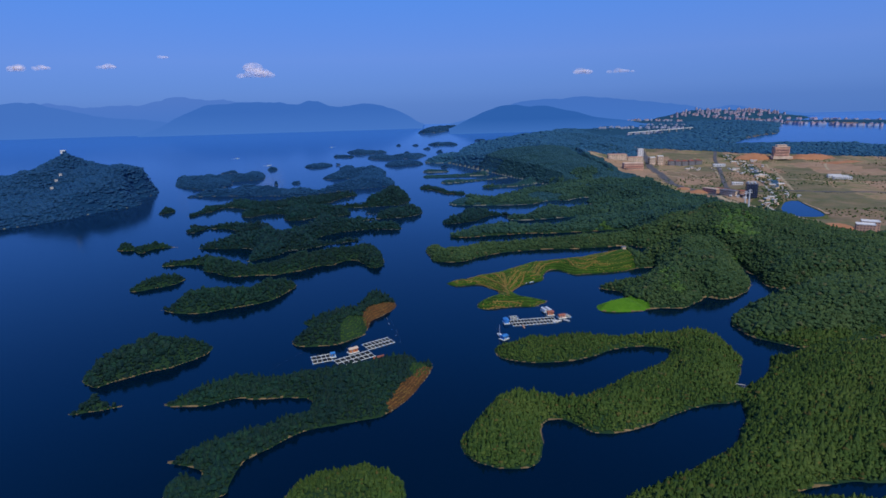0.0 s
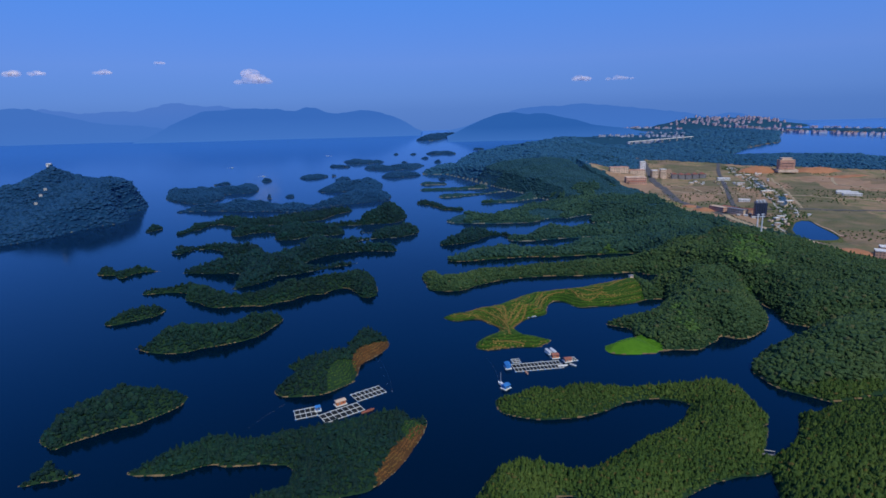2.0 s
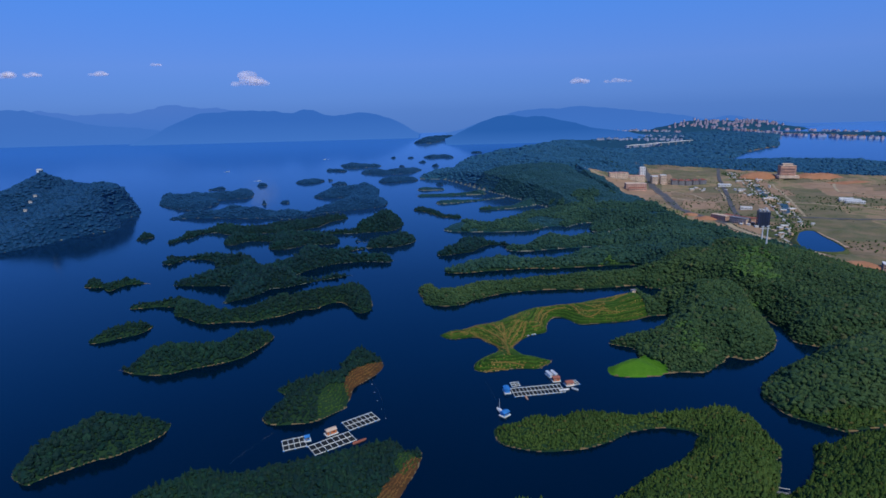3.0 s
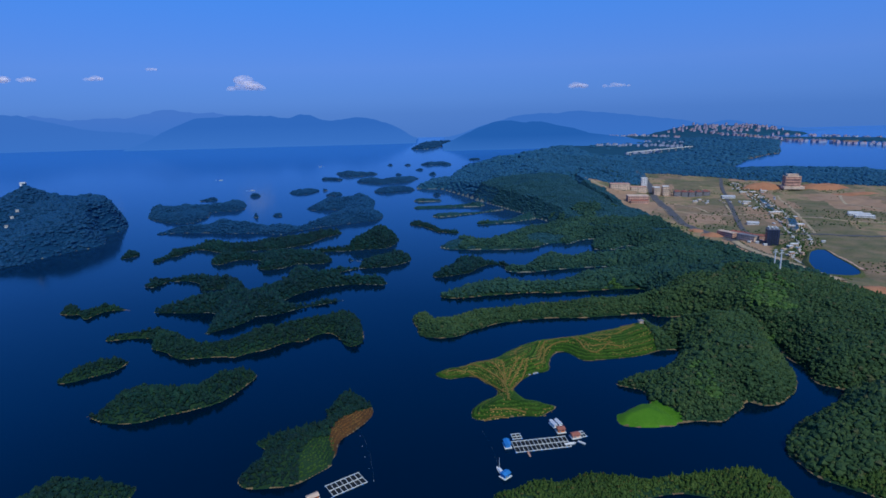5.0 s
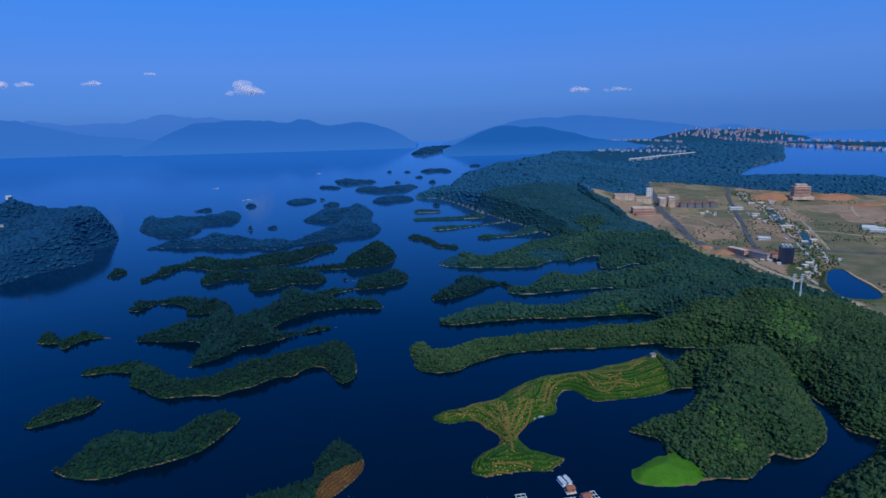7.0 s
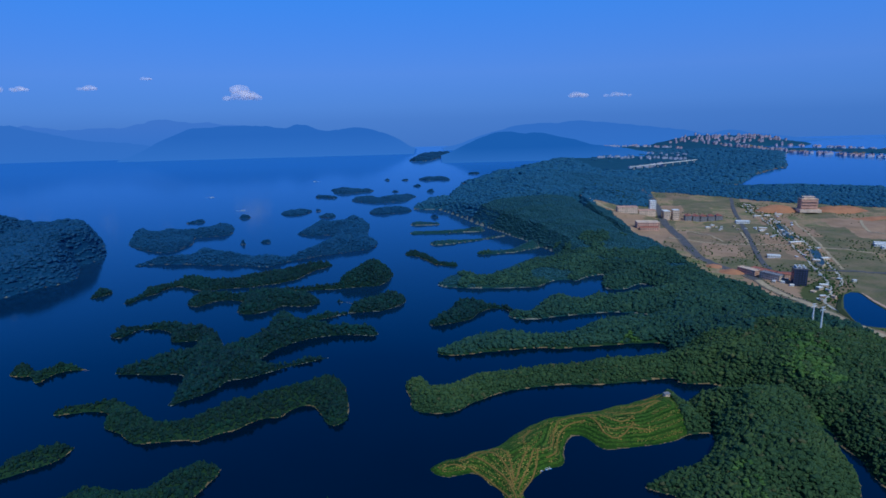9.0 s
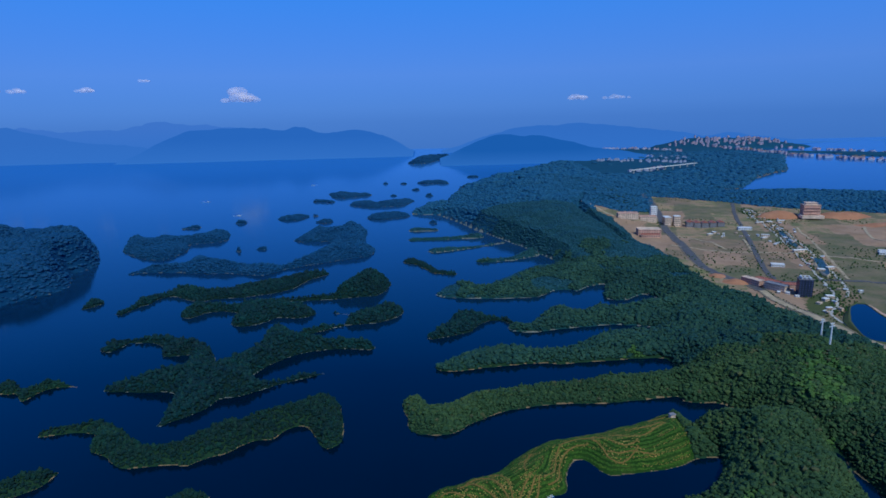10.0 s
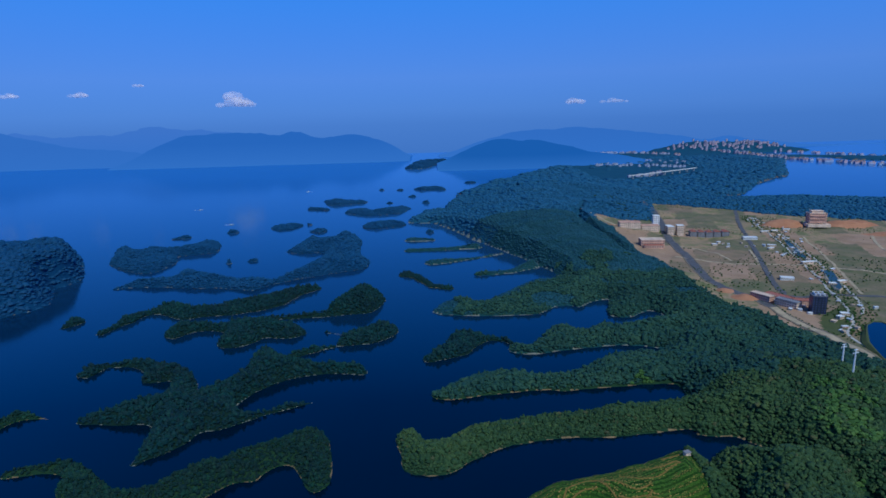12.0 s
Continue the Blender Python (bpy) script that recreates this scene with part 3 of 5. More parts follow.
isle('long hooked island under dark woods', [[(-318, 622), (-309, 621), (-296, 628), (-286, 629), (-277, 626), (-270, 620), (-266, 607), (-262, 596), (-255, 593), (-244, 586), (-233, 576), (-222, 570), (-207, 572), (-191, 574),
    (-177, 571), (-172, 576), (-164, 582), (-152, 586), (-146, 592), (-139, 602), (-131, 604), (-122, 603), (-117, 613), (-111, 622), (-101, 624), (-94, 618), (-86, 603), (-80, 591),
    (-74, 587), (-66, 594), (-65, 603), (-66, 614), (-72, 644), (-80, 665), (-93, 673), (-105, 666), (-125, 651), (-147, 638), (-166, 625), (-180, 619), (-193, 609), (-199, 597),
    (-214, 596), (-231, 606), (-249, 623), (-263, 629), (-278, 632), (-294, 630), (-310, 629)],
    [(-316, 623, 2.6), (-300, 629, 4), (-280, 630, 5), (-264, 624, 8)]],
    8, 59, 1.6, 2.1, ROUND, wobble=1.3, steep=9, trees='dense dark broadleaf woods')
isle('pair of joined wooded islets', [[(-418, 705), (-404, 699), (-391, 701), (-377, 683), (-373, 686), (-372, 698), (-367, 710), (-353, 712), (-333, 709), (-341, 711), (-359, 720), (-374, 722), (-381, 711), (-384, 701),
    (-404, 719), (-419, 731), (-417, 716)]],
    5, 66, 1.6, 2.0, ROUND, wobble=1.3, steep=7, trees='dense dark broadleaf woods')
isle('winding wooded spit with sandy bays beside a dam', [[(34, 367), (36, 359), (41, 354), (51, 350), (62, 347), (76, 348), (88, 350), (100, 355), (113, 364), (126, 368), (138, 369), (148, 366), (155, 362), (160, 342),
    (177, 334), (190, 333), (195, 344), (193, 349), (197, 364), (196, 373), (192, 380), (188, 387), (176, 388), (163, 386), (142, 383), (126, 379), (115, 383), (104, 385),
    (93, 388), (84, 387), (73, 380), (66, 383), (56, 384), (47, 376), (40, 374), (36, 375)],
    [(155, 362), (145, 344), (135, 336), (123, 328), (106, 319), (93, 308), (81, 300), (71, 296), (62, 299), (54, 302), (46, 304), (38, 306), (32, 303), (26, 298),
    (20, 287), (15, 276), (6, 261), (6, 253), (11, 243), (20, 238), (31, 236), (38, 236), (44, 242), (48, 253), (50, 271), (53, 276), (57, 278), (61, 278),
    (66, 275), (71, 269), (75, 264), (80, 263), (88, 263), (106, 268), (119, 277), (134, 284), (148, 289), (158, 291), (163, 291), (170, 304), (181, 319), (190, 333)],
    [(157, 297, 6), (166, 298, 4.5), (176, 296, 6)]],
    8, 97, 1.6, 1.5, CONIFERS, leaves=PINES, wobble=1.2, steep=12, trees='close-planted young green trees')
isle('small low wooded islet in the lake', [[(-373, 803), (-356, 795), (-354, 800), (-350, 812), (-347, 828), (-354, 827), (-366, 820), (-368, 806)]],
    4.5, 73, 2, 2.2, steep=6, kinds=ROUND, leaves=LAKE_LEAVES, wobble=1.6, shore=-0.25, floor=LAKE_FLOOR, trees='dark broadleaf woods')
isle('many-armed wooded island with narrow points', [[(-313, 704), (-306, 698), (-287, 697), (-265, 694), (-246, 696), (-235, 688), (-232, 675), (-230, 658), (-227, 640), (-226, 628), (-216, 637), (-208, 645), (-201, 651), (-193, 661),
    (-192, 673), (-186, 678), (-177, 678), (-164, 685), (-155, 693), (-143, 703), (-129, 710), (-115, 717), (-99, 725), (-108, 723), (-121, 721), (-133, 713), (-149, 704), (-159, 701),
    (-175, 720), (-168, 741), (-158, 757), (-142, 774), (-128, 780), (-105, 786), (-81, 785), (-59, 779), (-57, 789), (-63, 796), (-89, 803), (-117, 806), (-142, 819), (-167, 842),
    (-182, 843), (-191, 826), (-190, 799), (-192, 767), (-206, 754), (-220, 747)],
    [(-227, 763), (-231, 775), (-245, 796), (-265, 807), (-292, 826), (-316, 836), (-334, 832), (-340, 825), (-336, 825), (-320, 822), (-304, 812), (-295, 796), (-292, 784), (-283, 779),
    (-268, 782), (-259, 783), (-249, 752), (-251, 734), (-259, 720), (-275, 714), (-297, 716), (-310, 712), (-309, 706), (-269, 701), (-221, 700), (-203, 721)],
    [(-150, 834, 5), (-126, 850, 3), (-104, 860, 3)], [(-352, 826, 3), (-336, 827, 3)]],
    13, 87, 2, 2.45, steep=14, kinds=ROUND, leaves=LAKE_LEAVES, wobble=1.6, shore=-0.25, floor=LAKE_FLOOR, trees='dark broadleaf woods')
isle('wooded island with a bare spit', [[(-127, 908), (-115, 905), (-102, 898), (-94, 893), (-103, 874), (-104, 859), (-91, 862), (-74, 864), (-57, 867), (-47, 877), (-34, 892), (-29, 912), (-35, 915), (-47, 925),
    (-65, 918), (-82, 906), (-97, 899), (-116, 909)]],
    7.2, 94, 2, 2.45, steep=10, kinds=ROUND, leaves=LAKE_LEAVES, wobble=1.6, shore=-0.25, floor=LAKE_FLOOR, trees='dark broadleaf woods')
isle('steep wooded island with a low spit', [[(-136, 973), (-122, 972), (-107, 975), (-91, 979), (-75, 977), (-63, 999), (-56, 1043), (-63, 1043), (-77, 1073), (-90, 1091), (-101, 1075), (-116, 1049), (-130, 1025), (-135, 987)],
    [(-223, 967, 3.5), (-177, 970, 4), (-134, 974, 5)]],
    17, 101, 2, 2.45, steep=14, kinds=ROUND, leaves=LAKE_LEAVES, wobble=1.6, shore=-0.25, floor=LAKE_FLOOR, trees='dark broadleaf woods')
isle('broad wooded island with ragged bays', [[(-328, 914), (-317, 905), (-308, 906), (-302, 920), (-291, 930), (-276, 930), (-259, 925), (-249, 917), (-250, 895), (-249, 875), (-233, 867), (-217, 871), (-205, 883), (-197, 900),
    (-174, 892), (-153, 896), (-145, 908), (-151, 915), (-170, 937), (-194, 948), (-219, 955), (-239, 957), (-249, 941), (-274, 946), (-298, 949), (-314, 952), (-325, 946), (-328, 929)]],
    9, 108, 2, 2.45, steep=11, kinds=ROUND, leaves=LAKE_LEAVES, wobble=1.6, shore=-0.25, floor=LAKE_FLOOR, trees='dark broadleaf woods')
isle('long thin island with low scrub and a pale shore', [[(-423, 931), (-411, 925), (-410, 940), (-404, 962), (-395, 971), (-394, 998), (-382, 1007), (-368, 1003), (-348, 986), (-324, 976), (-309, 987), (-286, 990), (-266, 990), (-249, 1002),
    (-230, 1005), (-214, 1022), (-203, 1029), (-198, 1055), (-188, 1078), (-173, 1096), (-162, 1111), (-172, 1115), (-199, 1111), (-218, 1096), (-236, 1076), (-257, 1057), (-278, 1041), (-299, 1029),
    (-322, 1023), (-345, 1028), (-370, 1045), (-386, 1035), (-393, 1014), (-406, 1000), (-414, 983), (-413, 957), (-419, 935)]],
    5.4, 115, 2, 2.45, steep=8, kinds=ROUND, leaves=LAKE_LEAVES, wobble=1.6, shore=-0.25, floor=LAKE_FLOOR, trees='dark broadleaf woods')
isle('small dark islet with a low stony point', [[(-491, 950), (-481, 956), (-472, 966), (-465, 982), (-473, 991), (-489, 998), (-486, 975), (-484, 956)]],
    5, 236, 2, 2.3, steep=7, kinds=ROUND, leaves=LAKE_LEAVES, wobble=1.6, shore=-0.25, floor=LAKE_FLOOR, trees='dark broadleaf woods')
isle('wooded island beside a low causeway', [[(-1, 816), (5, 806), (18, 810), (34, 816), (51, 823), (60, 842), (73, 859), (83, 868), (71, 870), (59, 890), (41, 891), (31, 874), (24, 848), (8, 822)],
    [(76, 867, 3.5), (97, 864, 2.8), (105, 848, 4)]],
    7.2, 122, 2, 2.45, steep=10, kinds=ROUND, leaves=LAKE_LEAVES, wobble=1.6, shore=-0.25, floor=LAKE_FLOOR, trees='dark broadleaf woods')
isle('thin curved island with a pale shore', [[(-32, 1175, 11.1), (-16, 1161, 8.4), (13, 1101, 5.6), (40, 1086, 5.1)]],
    2.7, 129, 2.5, 2.05, MIXED, LAKE_LEAVES, wobble=2.6, shore=-0.2, trees='dark broadleaf woods')
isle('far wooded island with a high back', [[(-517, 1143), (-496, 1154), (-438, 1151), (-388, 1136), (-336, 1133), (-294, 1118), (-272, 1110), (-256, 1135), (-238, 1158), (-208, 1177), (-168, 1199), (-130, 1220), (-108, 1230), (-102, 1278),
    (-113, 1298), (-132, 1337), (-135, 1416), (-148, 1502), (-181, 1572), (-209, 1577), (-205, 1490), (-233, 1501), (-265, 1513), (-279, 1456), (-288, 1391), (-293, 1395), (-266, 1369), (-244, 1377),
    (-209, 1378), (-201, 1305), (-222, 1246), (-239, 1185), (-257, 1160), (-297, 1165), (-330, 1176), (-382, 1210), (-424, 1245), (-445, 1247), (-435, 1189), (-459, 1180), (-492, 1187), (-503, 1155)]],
    11, 136, 3, 3.0, PLAIN, leaves=HAZED_WOODS, floor=FAR_FLOOR, steep=18, wobble=4, shore=-0.6, trees='distant dark woods')
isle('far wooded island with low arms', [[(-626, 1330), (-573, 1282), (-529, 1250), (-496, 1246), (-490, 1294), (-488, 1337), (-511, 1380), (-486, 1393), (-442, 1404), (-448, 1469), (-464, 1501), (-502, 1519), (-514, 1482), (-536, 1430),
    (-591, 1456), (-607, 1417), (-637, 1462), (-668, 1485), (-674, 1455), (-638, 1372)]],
    10, 143, 3, 3.0, PLAIN, leaves=HAZED_WOODS, floor=FAR_FLOOR, steep=18, wobble=4, shore=-0.6, trees='distant dark woods')
isle('small far wooded islet', [[(-602, 1571, 4.9), (-575, 1587, 10.9)]], 6, 230, 3, 3.0, PLAIN, leaves=HAZED_WOODS, floor=FAR_FLOOR, wobble=3, shore=-0.6, trees='distant dark woods')
isle('small far wooded islet', [[(-485, 1636, 9.6), (-477, 1638, 9.6)]], 6, 237, 3, 3.0, PLAIN, leaves=HAZED_WOODS, floor=FAR_FLOOR, wobble=3, shore=-0.6, trees='distant dark woods')
isle('small far wooded islet', [[(-341, 1314, 4.9), (-333, 1318, 9)]], 6, 244, 3, 3.0, PLAIN, leaves=HAZED_WOODS, floor=FAR_FLOOR, wobble=3, shore=-0.6, trees='distant dark woods')
isle('small far wooded islet', [[(-391, 1684, 8.5), (-362, 1681, 33), (-344, 1703, 21.6)]], 6, 251, 3, 3.0, PLAIN, leaves=HAZED_WOODS, floor=FAR_FLOOR, wobble=3, shore=-0.6, trees='distant dark woods')
isle('small far wooded islet', [[(-310, 1716, 4.9), (-303, 1715, 4.9)]], 6, 258, 3, 3.0, PLAIN, leaves=HAZED_WOODS, floor=FAR_FLOOR, wobble=3, shore=-0.6, trees='distant dark woods')
isle('small far wooded islet', [[(-283, 1616, 4.9), (-261, 1616, 18)]], 6, 205, 3, 3.0, PLAIN, leaves=HAZED_WOODS, floor=FAR_FLOOR, wobble=3, shore=-0.6, trees='distant dark woods')
isle('small far wooded islet', [[(-355, 2005, 16.9), (-309, 1981, 10.2)]], 6, 212, 3, 3.0, PLAIN, leaves=HAZED_WOODS, floor=FAR_FLOOR, wobble=3, shore=-0.6, trees='distant dark woods')
isle('small far wooded islet', [[(-350, 2189, 4.9), (-283, 2124, 53), (-224, 2131, 26.7)]], 8, 219, 4, 4.5, FLAT, leaves=HAZED_WOODS, floor=FAR_FLOOR, wobble=3, shore=-0.6, trees='distant dark woods')
isle('small far wooded islet', [[(-201, 1915, 42.3), (-163, 1871, 32.4), (-107, 1899, 43.3), (-75, 1957, 27.1)]], 8, 226, 4, 4.5, FLAT, leaves=HAZED_WOODS, floor=FAR_FLOOR, wobble=3, shore=-0.6, trees='distant dark woods')
isle('small far wooded islet', [[(-122, 2092, 8.4), (-118, 2091, 8.4)]], 6, 233, 3, 3.0, PLAIN, leaves=HAZED_WOODS, floor=FAR_FLOOR, wobble=3, shore=-0.6, trees='distant dark woods')
isle('small far wooded islet', [[(-125, 1666, 37.2), (-93, 1679, 40.2), (-66, 1687, 4.9)]], 6, 240, 3, 3.0, PLAIN, leaves=HAZED_WOODS, floor=FAR_FLOOR, wobble=3, shore=-0.6, trees='distant dark woods')
isle('small far wooded islet', [[(-181, 2478, 8.4), (-176, 2477, 8.4)]], 6, 247, 3, 3.0, PLAIN, leaves=HAZED_WOODS, floor=FAR_FLOOR, wobble=3, shore=-0.6, trees='distant dark woods')
isle('small far wooded islet', [[(-107, 2458, 9.6), (-99, 2456, 9.6)]], 6, 254, 3, 3.0, PLAIN, leaves=HAZED_WOODS, floor=FAR_FLOOR, wobble=3, shore=-0.6, trees='distant dark woods')
isle('small far wooded islet', [[(-55, 2240, 9.6), (-47, 2243, 9.6)]], 6, 201, 3, 3.0, PLAIN, leaves=HAZED_WOODS, floor=FAR_FLOOR, wobble=3, shore=-0.6, trees='distant dark woods')
isle('small far wooded islet', [[(-5, 2072, 7.3), (3, 2070, 7.3)]], 6, 208, 3, 3.0, PLAIN, leaves=HAZED_WOODS, floor=FAR_FLOOR, wobble=3, shore=-0.6, trees='distant dark woods')
isle('small far wooded islet', [[(-6, 2467, 43.2), (29, 2477, 43.2), (58, 2430, 17.9)]], 8, 215, 4, 5.0, FLAT, leaves=HAZED_WOODS, floor=FAR_FLOOR, wobble=3, shore=-0.6, trees='distant dark woods')
isle('small far wooded islet', [[(-67, 3554, 63.7), (3, 3926, 87), (70, 3965, 87)]], 14, 222, 8, 8.0, FLAT, leaves=HAZED_WOODS, floor=FAR_FLOOR, wobble=3, shore=-0.6, trees='distant dark woods')
isle('small far wooded islet', [[(176, 2653, 15.6), (194, 2658, 15.6)]], 6, 229, 3, 3.0, PLAIN, leaves=HAZED_WOODS, floor=FAR_FLOOR, wobble=3, shore=-0.6, trees='distant dark woods')
isle('small far wooded islet', [[(-379, 1306, 4.9), (-378, 1305, 4.9)]], 6, 243, 3, 3.0, PLAIN, leaves=HAZED_WOODS, floor=FAR_FLOOR, wobble=3, shore=-0.6, trees='distant dark woods')
isle('small far wooded islet', [[(4, 1560, 5.5), (13, 1559, 5.4)]], 6, 250, 3, 3.0, PLAIN, leaves=HAZED_WOODS, floor=FAR_FLOOR, wobble=3, shore=-0.6, trees='distant dark woods')

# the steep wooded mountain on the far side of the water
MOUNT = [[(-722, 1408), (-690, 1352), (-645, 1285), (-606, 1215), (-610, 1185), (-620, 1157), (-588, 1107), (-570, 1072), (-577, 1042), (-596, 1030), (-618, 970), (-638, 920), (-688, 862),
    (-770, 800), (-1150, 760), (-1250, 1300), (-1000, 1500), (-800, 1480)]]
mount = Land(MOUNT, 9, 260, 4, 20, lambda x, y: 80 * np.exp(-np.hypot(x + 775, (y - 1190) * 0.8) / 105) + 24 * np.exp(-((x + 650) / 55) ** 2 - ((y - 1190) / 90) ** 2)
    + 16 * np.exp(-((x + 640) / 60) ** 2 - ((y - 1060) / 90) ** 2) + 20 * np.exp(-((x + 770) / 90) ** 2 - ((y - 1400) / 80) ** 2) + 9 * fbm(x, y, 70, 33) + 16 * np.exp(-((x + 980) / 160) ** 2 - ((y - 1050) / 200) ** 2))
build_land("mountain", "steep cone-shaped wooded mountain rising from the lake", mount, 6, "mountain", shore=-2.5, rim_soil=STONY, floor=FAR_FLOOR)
plant(mount, "dark woods covering a steep mountain", 5.2, FLAT, HAZED_WOODS, lambda x, y, d: (x > -900) & (x + y < 700), 3, size=1.1, edge=-0.6)


# ---------------------------------------------------------------- mainland
FINGERS = [[(11, 979), (17, 966), (36, 959), (59, 954), (90, 949), (113, 949), (140, 949), (156, 952), (166, 963), (186, 982), (207, 983), (218, 971), (233, 991), (253, 1002),
     (268, 1007), (251, 968), (242, 934), (267, 922), (290, 944), (310, 954), (321, 946), (340, 900), (330, 1060), (183, 1120), (139, 1073), (97, 1016), (79, 998), (64, 1019),
     (43, 1024), (26, 1014), (16, 980)],
    [(97, 830), (109, 819), (128, 817), (162, 826), (197, 832), (237, 837), (310, 800), (320, 860), (277, 869), (261, 883), (243, 893), (223, 900), (205, 888), (187, 873),
     (176, 900), (159, 890), (134, 854), (118, 837), (110, 851), (102, 845)],
    [(7, 732), (13, 722), (27, 718), (44, 721), (61, 726), (83, 728), (118, 732), (139, 727), (169, 732), (197, 733), (218, 737), (290, 730), (300, 790), (217, 813),
     (192, 794), (169, 775), (148, 764), (123, 760), (101, 768), (77, 771), (59, 766), (40, 758), (25, 743), (14, 731)],
    [(-21, 661), (-18, 642), (-15, 625), (-12, 612), (-6, 604), (3, 602), (14, 602), (25, 605), (37, 617), (51, 626), (71, 638), (86, 642), (120, 647), (149, 646),
     (168, 645), (194, 650), (220, 652), (227, 651), (225, 640), (290, 640), (300, 700), (177, 696), (150, 686), (129, 682), (103, 681), (76, 676), (58, 672), (43, 669),
     (31, 659), (22, 647), (13, 646), (4, 647), (-2, 658), (-7, 667), (-14, 666), (-20, 659)],
    [(141, 498), (151, 493), (160, 488), (159, 477), (158, 461), (167, 449), (167, 440), (173, 442), (186, 441), (197, 441), (205, 446), (211, 451), (218, 456), (226, 466),
     (231, 465), (235, 461), (242, 460), (251, 464), (264, 475), (274, 484), (283, 495), (287, 507), (292, 522), (296, 537), (295, 549), (320, 600), (230, 610), (218, 556),
     (201, 531), (187, 519), (171, 514), (160, 509), (149, 501)],
    [(88, 1158, 3.3), (115, 1166, 8), (150, 1172, 6), (190, 1205, 14)],
    [(13, 1255, 13.1), (40, 1262, 11.2), (83, 1274, 2.6), (151, 1311, 2.7)],
    [(-33, 1366, 9.2), (32, 1364, 6.5), (107, 1375, 9.3)],
    [(-35, 1470, 11.5), (-4, 1468, 8.3), (15, 1465, 8.2)],
    [(-46, 1703, 2), (-6, 1727, 39), (28, 1740, 101.6)],
    [(219, 2353, 15.1), (167, 2235, 62.7)]]
TERRACE = [[(2, 529), (5, 520), (14, 515), (23, 517), (30, 520), (36, 517), (43, 510), (48, 502), (50, 495), (48, 487), (43, 481), (37, 477), (30, 470), (27, 462),
     (27, 455), (33, 452), (41, 453), (53, 455), (67, 456), (76, 454), (85, 460), (90, 467), (88, 469), (84, 473), (74, 477), (69, 480), (65, 488), (63, 496),
     (66, 504), (72, 512), (79, 520), (96, 525), (99, 538), (100, 549), (105, 558), (112, 562)],
    [(105, 558), (112, 562), (118, 561), (123, 552), (128, 544), (133, 542), (150, 544), (169, 546), (186, 552), (204, 560), (220, 560), (215, 600), (210, 624), (194, 619),
     (175, 611), (157, 604), (140, 598), (123, 594), (107, 590), (93, 586), (79, 576), (65, 564), (54, 553), (44, 547), (31, 544), (24, 538), (12, 536), (4, 529),
     (12, 518), (30, 523), (48, 505), (69, 512), (95, 532)]]
LAWN = [[(128, 454), (126, 444), (127, 439), (139, 436), (154, 436), (165, 438), (169, 449), (165, 455), (163, 464), (155, 469), (145, 465), (133, 456)]]
PARK = [(472, 861), (507, 894), (545, 921), (547, 902), (520, 860), (479, 821), (453, 812), (458, 836)]
PALE_STANDS = [(200, 474, 10), (197, 465, 8), (203, 493, 7), (336, 636, 22), (322, 612, 22), (218, 735, 10), (300, 560, 8)]
MASS = [[(245, 355), (225, 345), (217, 346), (214, 343), (205, 329), (196, 315), (183, 307), (174, 304), (167, 293), (163, 280), (158, 269), (153, 262), (156, 268), (144, 250),
     (131, 240), (118, 234), (98, 223), (86, 217), (73, 209), (60, 178), (120, 170), (205, 205), (142, 211), (155, 214), (170, 218), (184, 221), (187, 217), (330, 215),
     (420, 260), (420, 370)],
    [(218, 403), (218, 391), (220, 379), (225, 374), (230, 370), (237, 363), (245, 357), (420, 400), (420, 520), (306, 476), (292, 464), (280, 455), (268, 447), (257, 441),
     (246, 436), (235, 427), (226, 417)],
    [(299, 542), (300, 531), (300, 522), (296, 506), (294, 490), (299, 486), (309, 478), (420, 440), (420, 640), (330, 620)],
    [(330, 1600, 60), (385, 1800, 80), (430, 1960, 80)],
    [(430, 420, 60), (410, 520, 75), (375, 600, 80), (325, 680, 78), (330, 760, 82), (352, 840, 58), (380, 930, 60), (355, 1030, 80), (330, 1110, 105), (300, 1200, 85), (270, 1350, 110), (230, 1500, 130), (200, 1700, 170), (250, 1950, 190), (340, 2250, 190), (450, 2550, 200)],
    [(240, 592, 25), (265, 545, 22), (262, 505, 18)],
    [(259, 873, 23), (300, 884, 24), (345, 888, 40)]]
PLAIN_EAST = [[(640, 300, 260), (770, 700, 390), (790, 1100, 430), (790, 1500, 440), (690, 1780, 300), (560, 2100, 260)],
    [(1200, 600, 500), (1250, 1200, 420), (1050, 1640, 300)],
    [(520, 2500, 280), (800, 2700, 420), (1120, 3100, 480), (1500, 3750, 560)],
    [(900, 2200, 200), (1150, 2450, 180), (1450, 2750, 250), (1800, 3400, 300)],
    [(1750, 4250, 200), (2450, 4250, 220)],
    [(1700, 3950, 300), (2150, 3560, 150), (2500, 3230, 130), (2950, 3000, 130)]]
TOWN = [(444, 660), (442, 793), (430, 841), (418, 902), (394, 930), (391, 970), (394, 1040), (404, 1149), (388, 1236), (404, 1425), (388, 1480), (402, 1556), (440, 1530), (545, 1545), (600, 1700), (640, 1812), (801, 1668), (882, 1562), (1010, 1490), (1250, 1300), (1300, 560), (560, 560)]
